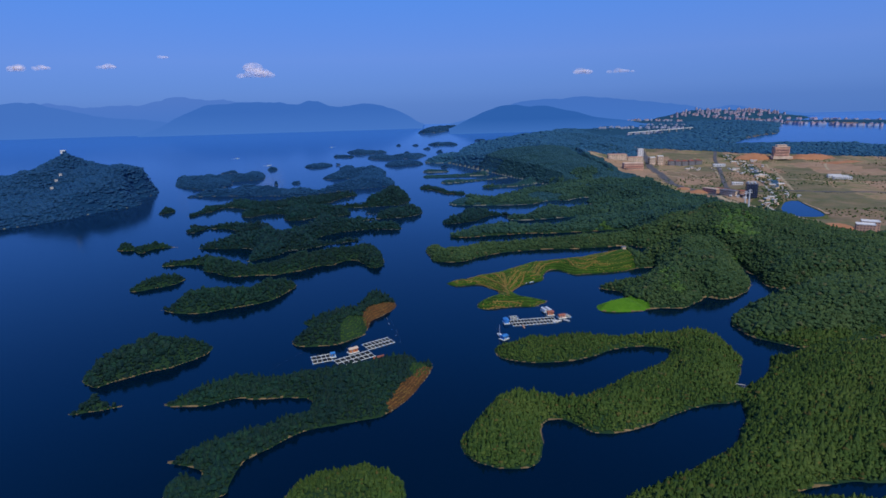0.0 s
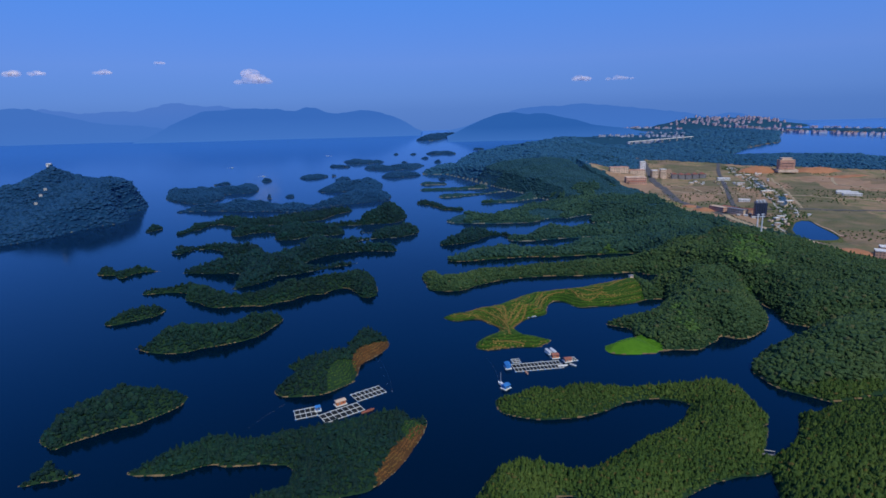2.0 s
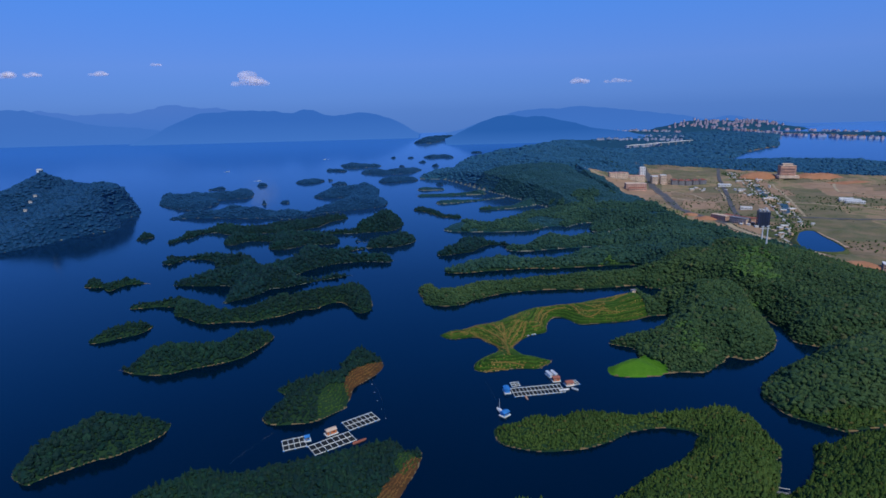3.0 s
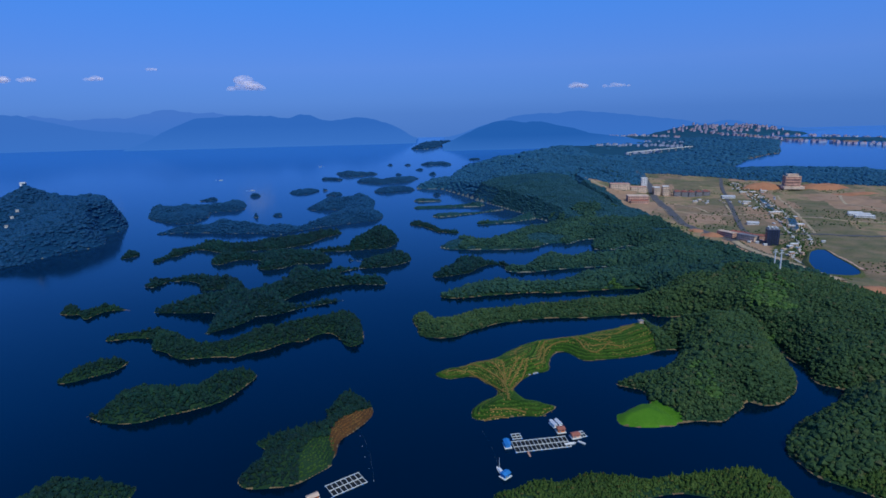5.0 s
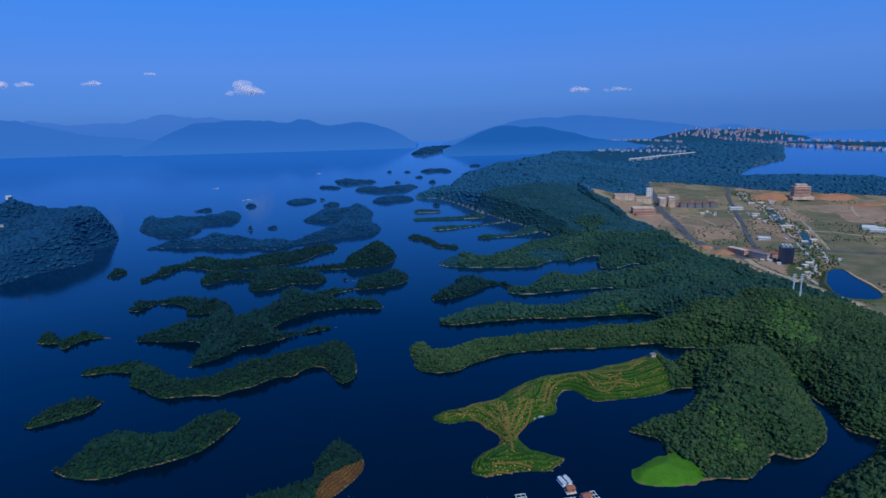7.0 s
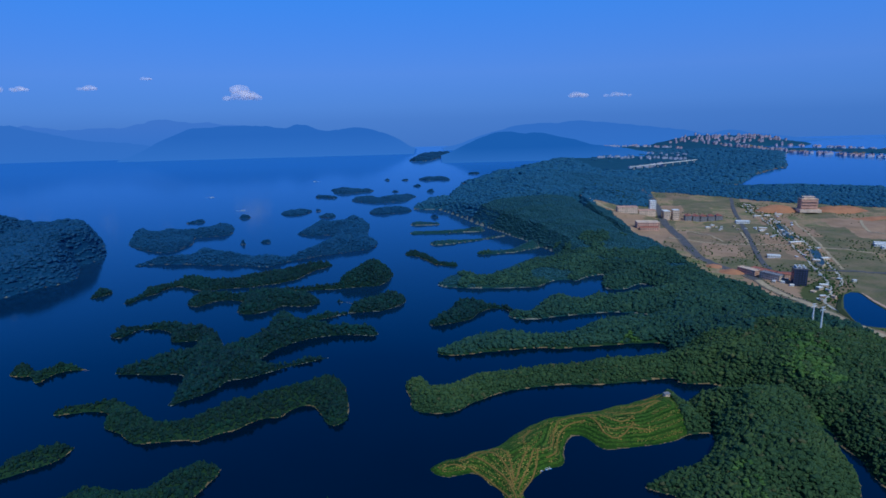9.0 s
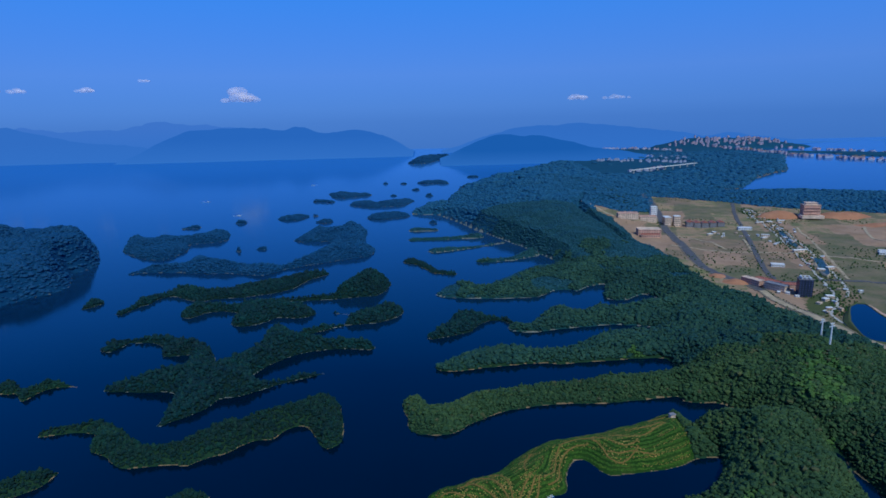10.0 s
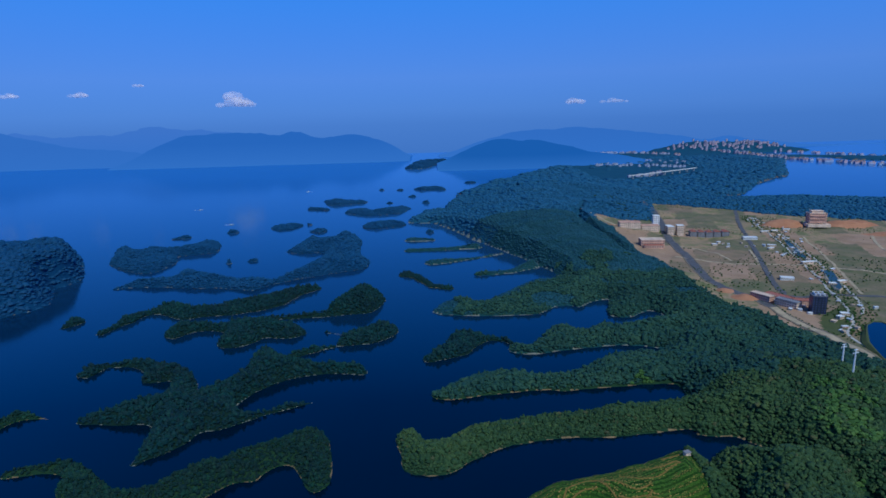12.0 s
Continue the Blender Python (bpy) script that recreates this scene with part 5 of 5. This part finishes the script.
for x, y in [(482, 630), (504, 652)]:
    house("pink apartment house with white balconies", x, y, 18, 12, 11, -30, PINK, WHITE, 4, 6, group="pink apartment houses")

r = np.random.default_rng(21)
for k in range(70):                     # sheds, kiosks and stone terraces strewn along the stream and the roads
    if k < 42:
        p = smooth_line([(781, 1560), (718, 1340), (637, 1117), (587, 992), (558, 920), (526, 865), (488, 812)], 10)
        p = p[int(r.integers(len(p)))]
        x, y = p.x + r.normal() * 16, p.y + r.normal() * 14
    elif k < 56:
        x, y = 545 + r.random() * 110, 1180 + r.random() * 120
    else:
        x, y = 462 + r.random() * 30, 840 + r.random() * 130
    if inside(x, y, POND) or (y < 800):
        continue
    house("small pale shed or terrace on the plain", x, y, 2.5 + 6 * r.random() ** 2, 2.5 + 3 * r.random(), 1.0 + 2.2 * r.random(), r.random() * 90, (WHITE, CREAM, PINK, CONCRETE)[int(r.integers(4))], (WHITE, CREAM, STEEL)[int(r.integers(3))], 1, 2, "shed", "shed", "small pale sheds on the plain")
for x, y, w in [(765, 1090, 34), (761, 1071, 30), (769, 1105, 22), (547, 1042, 18)]:
    house("long white greenhouse on dry fields", x, y, w, 9, 3.5, -22, WHITE, WHITE, 1, 9, "greenhouse", "greenhouse", "long white greenhouses")

# scattered trees and bushes on the plain
x, y = scatter((400, 640, 1150, 1800), 9, 5)
ok = in_town(x, y, 0) & (fbm(x, y, 70, 44) + 0.3 * rng.random(len(x)) > 0.36) & ~inside(x, y, POND)
x, y = x[ok], y[ok]
grove("bushes", np.stack([x, y, main.at(x, y)[0]], -1), 0.7 + 1.2 * rng.random(len(x)), MIDDLE, SCRUB, "scattered trees and bushes on dry fields", "bushes")
x, y = scatter((470, 800, 830, 1600), 6, 6)
near = np.min([np.hypot(x - a, y - b) for a, b in [(p.x, p.y) for p in smooth_line([(781, 1560), (718, 1340), (637, 1117), (587, 992), (558, 920), (526, 865), (488, 812)], 10)]], 0)
ok = (near < 19 + 12 * fbm(x, y, 60, 3)) & (rng.random(len(x)) < 0.85) & ~inside(x, y, POND)
x, y = x[ok], y[ok]
grove("bushes", np.stack([x, y, main.at(x, y)[0]], -1), 1.0 + 1.1 * rng.random(len(x)), MIDDLE, SCRUB, "trees along a stream between footpaths", "trees")

STREET = smooth_line([(463, 963), (455, 909), (456, 877), (458, 838), (465, 811), (470, 791), (473, 750), (470, 700)], 5)
grove("street_trees", np.array([(p.x + rng.normal() * 0.6, p.y, level(p.x, p.y)) for p in STREET]), 0.9 + 0.7 * rng.random(len(STREET)), MIDDLE, SCRUB, "row of small street trees beside the front road", "trees")


def mast(label, x, y, h):
    """A tall white steel mast with two crossarms."""
    z = level(x, y)
    top = thing("power_mast", label, "mast", "white steel masts above the woods", pose(x, y, z, 0, 0, 20))
    part("pole", tube([(0, 0, -0.5), (0, 0, h * 0.6), (0, 0, h)], [0.9, 0.65, 0.4], 8), STEEL, top)
    for a, w in ((0.97, 5), (0.86, 7)):
        part("crossarm", boxes((0, 0, h * a, w, 0.5, 0.5)), STEEL, top)
    for s in (-1, 1):
        part("insulator", tube([(s * 3.2, 0, h * 0.86), (s * 3.2, 0, h * 0.86 - 1.6)], 0.2), CONCRETE, top)
    return top


mast("tall white steel mast above the treetops", 364.5, 664, 60.7 - level(364.5, 664))
mast("tall white steel mast beside the road", 373.5, 689, 55 - level(373.5, 689))

# ---------------------------------------------------------------- fish farms
def beam_mesh(name, length, width, height, material):
    me = bpy.data.meshes.new(name)
    bm = boxes((0, 0, 0, length, width, height), bevel=0.04)
    bm.to_mesh(me)
    bm.free()
    me.materials.append(material)
    return me


def fish_raft(label, x, y, turn, cols, rows, cw, ch, group="fish farm rafts"):
    """A floating grid of walkways round square nets."""
    top = thing("fish_raft", label, "raft", group, pose(x, y, 0, 0, 0, turn))
    L, W = cols * cw, rows * ch
    long_beam, cross = beam_mesh("walkway", L + 0.7, 0.40, 0.35, PONTOON), beam_mesh("walkway", W, 0.30, 0.3, PONTOON)
    net = bpy.data.meshes.new("net")
    bm = bmesh.new()
    n = [[bm.verts.new(((i / 3 - 0.5) * (cw - 0.7), (j / 3 - 0.5) * (ch - 0.9), -0.16 if 0 < i < 3 and 0 < j < 3 else 0.10)) for j in range(4)] for i in range(4)]
    for i in range(3):
        for j in range(3):
            bm.faces.new((n[i][j], n[i + 1][j], n[i + 1][j + 1], n[i][j + 1]))
    bm.to_mesh(net)
    bm.free()
    net.materials.append(NET)
    for r in range(rows + 1):
        o = part("walkway", long_beam, None, top)
        o.location = (0, -W / 2 + r * ch, 0.42)
    for c in range(cols + 1):
        o = part("walkway", cross, None, top)
        o.matrix_basis = pose(-L / 2 + c * cw, 0, 0.40, 0, 0, 90)
    for c in range(cols):
        for r in range(rows):
            o = part("net", net, None, top)
            o.location = (-L / 2 + (c + 0.5) * cw, -W / 2 + (r + 0.5) * ch, 0.22)
    float_me = bpy.data.meshes.new("float")
    bm = tube([(-0.6, 0, 0), (0.6, 0, 0)], 0.35, 8)
    bm.to_mesh(float_me)
    bm.free()
    float_me.materials.append(BLUE_TARP)
    for c in range(0, cols + 1, 2):
        for s in (-1, 1):
            o = part("float", float_me, None, top)
            o.location = (-L / 2 + c * cw, s * W / 2, 0.12)
    return top


fish_raft("long pale raft of fish cages with dark nets", 70, 420.5, 7.5, 13, 2, 2.75, 6.0)
fish_raft("small pale raft of fish cages", 55.5, 430.3, 7.5, 2, 2, 2.9, 2.9)
fish_raft("pale raft of fish cages with dark nets", -63.3, 362.5, 34, 7, 2, 3.75, 5.6)
fish_raft("pale raft of fish cages with dark nets", -49.3, 386.5, 34, 7, 2, 3.0, 5.6)
fish_raft("small pale raft of fish cages", -86.3, 363.2, 20, 4, 2, 3.3, 5.6)


def raft_hut(label, x, y, turn, w, d, h, wall, roof):
    """A hut on its own float, with door, window and a low pitched roof."""
    top = thing("raft_hut", label, "hut", "huts of the fish farms", pose(x, y, 0, 0, 0, turn))
    part("deck", boxes((0, 0, 0.3, w + 1.6, d + 1.6, 0.5), bevel=0.05), PONTOON, top, "plank deck")
    part("wall", boxes((0, 0, 0.55 + h / 2, w, d, h)), wall, top)
    bm = bmesh.new()
    a, b, z = w / 2 + 0.4, d / 2 + 0.5, 0.55 + h
    r = [bm.verts.new(p) for p in ((-a, -b, z), (a, -b, z), (a, b, z), (-a, b, z), (-a, 0, z + 0.9), (a, 0, z + 0.9), (-a, -b, z + 0.15), (a, -b, z + 0.15), (a, b, z + 0.15), (-a, b, z + 0.15))]
    for f in ((0, 3, 2, 1), (0, 1, 7, 6), (2, 3, 9, 8), (6, 7, 5, 4), (8, 9, 4, 5), (0, 6, 4, 9, 3), (1, 2, 8, 5, 7)):
        bm.faces.new([r[i] for i in f])
    part("roof", bm, roof, top)
    part("door", boxes((-w * 0.2, -d / 2 - 0.04, 1.5, 0.9, 0.1, 1.9)), ROOF_GREY, top)
    part("window", boxes((w * 0.22, -d / 2 - 0.04, 1.8, 1.0, 0.1, 0.8)), DARK_GLASS, top)
    return top


fish_raft("tiny pale floating net pen by the terrace shore", 77.3, 519.6, 20, 2, 1, 1.7, 1.7)
fish_raft("tiny pale floating net pen by the terrace shore", 83.9, 521.9, 20, 2, 1, 1.7, 1.7)
fish_raft("tiny pale floating net pen by the terrace shore", 81.5, 528.6, 20, 2, 1, 1.7, 1.7)
raft_hut("orange-walled raft hut with pale roof", -66, 373.5, 34, 6.2, 3.2, 2.4, ORANGE, CREAM)
raft_hut("small blue hut at the end of a raft", -79.2, 366.8, 20, 2.6, 2.6, 2.2, BLUE_TARP, BLUE_TARP)
raft_hut("blue tarpaulin hut at the raft's end", 48.2, 420.5, 97, 6.0, 3.2, 2.2, BLUE_TARP, BLUE_TARP)
raft_hut("white hut with a pale blue roof", 82.3, 442.5, 107, 6.6, 1.7, 1.6, WHITE, STEEL)
raft_hut("white hut with a pale blue roof", 86.0, 443.5, 107, 6.6, 1.7, 1.6, WHITE, STEEL)
raft_hut("red-roofed hut on the raft", 85.6, 434.8, 10, 4.6, 3.6, 2.2, ORANGE, ROOF_RED)
raft_hut("low reddish hut with open deck", 93.6, 428.0, 14, 5.0, 3.8, 1.7, PINK, ROOF_RED)
fish_raft("narrow pale landing stage beside the hut", 98.5, 430.5, 14, 2, 2, 1.9, 3.2)
raft_hut("blue-roofed float hut off the wooded point", 43.2, 389, 40, 4.6, 3.6, 2.0, BLUE_TARP, BLUE_TARP)


def boat(label, x, y, turn, length, wide, hull=None, cabin=True, group="boats on the lake", wake=0.0):
    """A slim hull with a pointed bow, a deck rim, and a small cabin."""
    top = thing("boat", label, "boat", group, pose(x, y, 0, 0, 0, turn))
    bm = bmesh.new()
    rows = []
    for u, w, lift in ((0, 0.75, 0), (0.25, 1, 0), (0.6, 0.95, 0.05), (0.85, 0.55, 0.2), (1, 0.04, 0.4)):
        px = (u - 0.5) * length
        rows.append([bm.verts.new((px, s * w * wide / 2 * k, z + lift)) for s, k, z in ((-1, 0.6, -0.2), (-1, 1, 0.75), (-1, 0.86, 0.75), (-1, 0.8, 0.35), (1, 0.8, 0.35), (1, 0.86, 0.75), (1, 1, 0.75), (1, 0.6, -0.2))])
    for r0, r1 in zip(rows, rows[1:]):
        for k in range(8):
            bm.faces.new((r0[k], r1[k], r1[(k + 1) % 8], r0[(k + 1) % 8]))
    bm.faces.new(rows[0]), bm.faces.new(rows[-1][::-1])
    part("hull", bm, hull or WHITE, top)
    if cabin:
        c = part("cabin", boxes((-0.1 * length, 0, 1.05, length * 0.35, wide * 0.62, 1.4), bevel=0.1), WHITE, top)
        part("cabin_roof", boxes((-0.1 * length, 0, 1.82, length * 0.42, wide * 0.74, 0.14)), STEEL, c)
    if wake:
        bm = bmesh.new()
        a = [bm.verts.new((-length / 2 - wake * k / 6, s * (wide * 0.3 + 0.25 * k), 0.03)) for k in range(7) for s in (-1, 1)]
        for k in range(6):
            bm.faces.new((a[2 * k], a[2 * k + 1], a[2 * k + 3], a[2 * k + 2]))
        part("wake", bm, STEEL, top, "thin white foam behind the stern")
    return top


boat("white open boat moored beside the raft", 88.5, 419.8, 10, 7.5, 2.0, cabin=False)
boat("white open boat moored beside the raft", 96.0, 420.6, -40, 5.5, 1.6, cabin=False)
boat("dark red open boat beside the fish raft", -47, 363.5, 34, 9, 2.0, ROOF_RED, False)
boat("pale open boat beside the fish raft", 60.5, 410.3, 100, 5, 1.4, PINK, False)
mb = boat("white boat with a mast off the wooded point", 40.5, 394, 110, 8.5, 2.6)
part("mast", tube([(0.5, 0, 0.6), (0.5, 0, 9)], [0.14, 0.07]), STEEL, mb)
boat("small pale boat drawn up in a bay", -137, 316.5, 15, 4.5, 1.4, cabin=False)
boat("white motor boat with a short wake", -731, 2072, 20, 13, 4.5, wake=12)
boat("white motor boat with a short wake", -473, 2501, -160, 13, 4.5, wake=12)
boat("white motor boat with a short wake", -527, 1762, 5, 13, 4.5, wake=12)

# buoys in a line to the fish rafts
for k in range(6):
    u = k / 5
    o = thing("buoy", "small white mooring buoy on the water", "buoy", "mooring buoys", pose(-50.5 + 17 * u - 1.2 * math.sin(3 * u), 449 - 60 * u, 0.1))
    v, f = ico(2, k, 0.0, 0.8)
    part("float", mesh_from("float", v * 0.2, f, WHITE, True, 3), None, o)

def rope(label, points):
    """A pale mooring rope that floats on the lake, sagging a little to one side."""
    a, b = Vector(points[0]), Vector(points[1])
    side = Vector((a.y - b.y, b.x - a.x)) * 0.03
    line = [(*(a.lerp(b, k / 12) + side * math.sin(math.pi * k / 12)), 0.08 + 0.05 * math.sin(7 * k)) for k in range(13)]
    return tagged(part("mooring_rope", tube(line, 0.013, 5), ROOF_GREY, None), label, "rope", "mooring ropes")


rope("thin pale mooring rope on the water", [(-118.7, 344.8), (-102.1, 376.4)])
rope("thin pale mooring rope on the water", [(-51.1, 451.8), (-33.0, 386.7)])
rope("thin pale mooring rope on the water", [(33.8, 439.4), (40.2, 397.6)])
DOTS = []


def terrace_path(points, wide=1.0):
    """A trodden earth step along a terrace; dry shrubs stand beside it."""
    line = smooth_line(points, 2.0)
    top = thing("footpath", "narrow tan earth path along a terrace edge", "footpath", kind="structure")
    part("path", strip([(p.x, p.y) for p in line[::3]] + [(line[-1].x, line[-1].y)], wide, 0.18, 0.1), TAN, top)
    for i, p in enumerate(line):
        way = (line[min(i + 1, len(line) - 1)] - line[max(i - 1, 0)]).normalized()
        for off in (-1.2, 1.2, 3.6):
            if rng.random() < 0.85:
                DOTS.append((p.x - way.y * off + rng.normal() * 0.45, p.y + way.x * off + rng.normal() * 0.45))


terrace_path([(57, 489), (54, 505), (49, 515), (41, 526), (32, 532), (25, 530)])
terrace_path([(57, 497), (56, 512), (52, 525), (46, 534), (37, 538), (29, 534)])
terrace_path([(58, 505), (58, 521), (56, 532), (51, 540), (46, 542)])
terrace_path([(54, 484), (51, 496), (44, 507), (37, 517), (29, 524)])
terrace_path([(59, 489), (64, 500), (70, 509), (76, 522), (79, 535)])
terrace_path([(59, 496), (64, 508), (70, 520), (77, 536)])
terrace_path([(59, 504), (64, 518), (69, 529), (74, 537)])
terrace_path([(56, 470), (56, 480), (57, 489)])
terrace_path([(82, 534), (91, 543), (95, 557), (102, 572), (112, 579), (125, 580), (131, 568), (134, 555), (141, 551), (149, 556), (158, 565)])
terrace_path([(84, 529), (92, 535), (97, 552), (104, 565), (113, 572), (123, 573)])
terrace_path([(70, 540), (72, 552), (79, 565)])
terrace_path([(142, 584), (153, 577), (166, 577), (177, 584), (188, 591)])
terrace_path([(128, 582), (139, 573), (148, 566), (160, 571)])
terrace_path([(134, 562), (141, 559), (152, 561), (168, 557)])
terrace_path([(179, 603), (188, 604), (201, 607)])
terrace_path([(156, 589), (172, 588), (187, 594)])
terrace_path([(30, 446), (39, 453), (48, 455), (57, 453), (67, 451), (77, 454), (85, 461)])
terrace_path([(41, 459), (50, 461), (58, 461), (66, 458)])
terrace_path([(68, 448), (76, 449), (81, 453)])
terrace_path([(11, 522), (19, 526), (26, 523)])
x, y = np.array(DOTS).T
grove("bushes", np.stack([x, y, main.at(x, y)[0]], -1), 0.40 + 0.45 * rng.random(len(x)), LOW, DRY_BUSH, "dry tan shrubs along terrace edges", "bushes")
# small hut at the top of the terraces, and the dam at the head of the spit
hut = thing("field_hut", "small pale hut at the terrace head", "hut", "", pose(198, 602, level(198, 602), 0, 0, 15))
part("wall", boxes((0, 0, 1.1, 4.4, 3.2, 3.0)), CREAM, hut)
part("roof", boxes((0, 0, 2.75, 5.2, 4.0, 0.3)), ROOF_GREY, hut)
part("door", boxes((0.6, -1.63, 0.9, 0.9, 0.1, 1.9)), ROOF_GREY, hut)
dam = thing("dam", "pale concrete dam with a footbridge across a narrow inlet", "dam", "", pose(173, 306, 0, 0, 0, -20))
part("dam_wall", boxes((0, 0, 0.3, 8, 1.0, 1.2), bevel=0.08), ROOF_GREY, dam)
part("footbridge", boxes((0, 3.5, 0.9, 9, 0.5, 0.2)), CONCRETE, dam)
for s in (-1, 1):
    part("abutment", boxes((s * 4, 0, 0.5, 1.0, 1.8, 1.6), bevel=0.1), ROOF_GREY, dam)
house("tiny white pump house beside the dam", 167, 299.5, 2.6, 2.2, 2.2, -28, WHITE, ROOF_GREY, 1, 2, "pump house", "pump_house", lift=0.2)

# pavilion on the mountain top
house("small white pavilion on the wooded summit", -778, 1192, 9, 6, 4, 10, WHITE, WHITE, 1, 4, "pavilion", "summit_pavilion", lift=0)
bpy.data.objects["summit_pavilion"].location.z = mount.at(np.array([-778.0]), np.array([1192.0]))[0][0] + 3

for x, y in [(-737, 1108), (-735, 1090), (-727, 1062)]:
    w = house("small white terrace wall among mountain trees", x, y, 5, 2, 1.6, 20, CONCRETE, CONCRETE, 1, 2, "terrace wall", "terrace_wall", "white walls on the mountain")
    w.location.z = mount.at(np.array([float(x)]), np.array([float(y)]))[0][0] + 2.5

# ---------------------------------------------------------------- far town
def block(w, d, h, wall, roof):
    top = thing("apartment_building", "far pale apartment block above the water", "building", "far blocks of the lakeside town")
    part("wall", boxes((0, 0, h / 2 - 1, w, d, h + 2)), wall, top)
    part("roof", boxes((0, 0, h + 0.3, w + 1, d + 1, 0.6), (w * 0.2, 0, h + 2, w * 0.3, d * 0.5, 3.2)), roof, top)
    for k in range(max(2, int(h / 6))):
        part("window", boxes((0, -d / 2 - 0.05, 3.5 + 6 * k, w * 0.8, 0.3, 1.2)), ROOF_GREY, top, "grey window band")
    return top


# white and pink plaster, dimmed and blued in colour for the haze of distance
FAR_PALE = mat_plain("hazed_white_plaster", (0.36, 0.39, 0.52), 0.8, scale=0.05)
FAR_WALL = mat_plain("hazed_pink_plaster", (0.44, 0.34, 0.42), 0.8, scale=0.05)
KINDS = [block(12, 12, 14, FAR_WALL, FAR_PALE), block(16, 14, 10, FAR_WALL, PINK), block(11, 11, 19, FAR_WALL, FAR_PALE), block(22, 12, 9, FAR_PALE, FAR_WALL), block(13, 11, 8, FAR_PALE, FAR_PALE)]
g = np.random.default_rng(3)


def far_row(x0, y0, x1, y1, count, wide, picks, base=0.0):
    for k in range(count):
        u = (k + g.random() * 0.8) / count
        x, y = x0 + (x1 - x0) * u + g.normal() * wide * 0.3, y0 + (y1 - y0) * u + g.normal() * wide
        copy_thing(KINDS[picks[int(g.integers(len(picks)))]], pose(x, y, base + max(0, level(x, y)), 0, 0, g.random() * 30 - 15))


far_row(1760, 4230, 2480, 4230, 95, 75, (0, 0, 2, 1))
far_row(1938, 4100, 2020, 3669, 30, 60, (0, 0, 2, 1))
far_row(1968, 3578, 2189, 2907, 55, 30, (1, 3, 0))
far_row(2418, 3996, 2567, 3381, 30, 40, (1, 3, 4))
far_row(1207, 4461, 1374, 4457, 6, 10, (3,))
far_row(1372, 4450, 1612, 3885, 26, 30, (4, 3, 1))
far_row(1000, 3660, 1384, 3251, 36, 60, (4,))
far_row(848, 3347, 1265, 2986, 36, 40, (4,))
far_row(862, 2592, 1045, 2689, 8, 20, (4, 3))
for k in KINDS:
    for o in (*k.children_recursive, k):
        bpy.data.objects.remove(o)

bridge = thing("bridge", "long pale road bridge across an inlet", "bridge", "", pose(1016, 2640, 12, 0, 0, 34.5))
part("bridge_deck", boxes((0, 0, 12, 479, 9, 1.6)), CONCRETE, bridge)
for k in range(9):
    part("pier", boxes((-220 + 55 * k, 0, 5.5, 2.4, 6, 12)), CONCRETE, bridge)
for s in (-1, 1):
    part("parapet", boxes((0, s * 4.3, 13.3, 479, 0.4, 1.0)), WHITE, bridge)

# ---------------------------------------------------------------- clouds
def cloud_material():
    m = bpy.data.materials.new("thin_cloud")
    m.use_nodes = True
    t = m.node_tree
    b = t.nodes["Principled BSDF"]
    b.inputs["Base Color"].default_value, b.inputs["Roughness"].default_value = (1.0, 0.88, 0.90, 1), 1.0
    t.links.new(ramp(t, noise_node(t, 0.02, 5), [(0.3, (0.06, 0.06, 0.06)), (0.7, (0.32, 0.32, 0.32))]), b.inputs["Alpha"])
    return m


CLOUDY = cloud_material()


def cloud(x, y, z, w, h, seed, lumps=6, peak=None):
    """A small fair-weather cloud: lumps of thin white mist heaped on a flat base."""
    r = np.random.default_rng(seed)
    vs, fs, n = [], [], 0
    for k in range(lumps):
        u = (k + 0.5) / lumps * 2 - 1
        s = h * (0.38 + 0.35 * r.random()) * (1 - 0.5 * abs(u))
        rise = 0.0 if peak is None else 0.9 * h * max(0.0, 1 - 3 * abs(u - peak))
        v, f = ico(4, seed * 20 + k, 0.0, 0.75)
        vs.append(v * s * (1.6, 1, 1) + (u * w / 2, r.normal() * h * 0.4, s * 0.55 + h * 0.25 * r.random() * (1 - abs(u)) + rise))
        fs.append(f + n)
        n += len(v)
    o = new("cloud", mesh_from("cloud", np.vstack(vs), np.vstack(fs), CLOUDY, True, 3))
    o.location = (x, y, z)
    return tagged(o, "small pale pink cloud low over the horizon", "cloud", "small low clouds")


cloud(-1470, 4800, 418, 250, 92, 2, 9, -0.35)
cloud(1162, 4800, 372, 140, 56, 3)
cloud(1478, 4800, 372, 215, 37, 4)
cloud(-2655, 4800, 522, 121, 42, 5)
cloud(-3183, 4800, 527, 140, 46, 6)
cloud(-3381, 4800, 523, 112, 74, 7)
cloud(-2190, 4800, 587, 74, 28, 8)
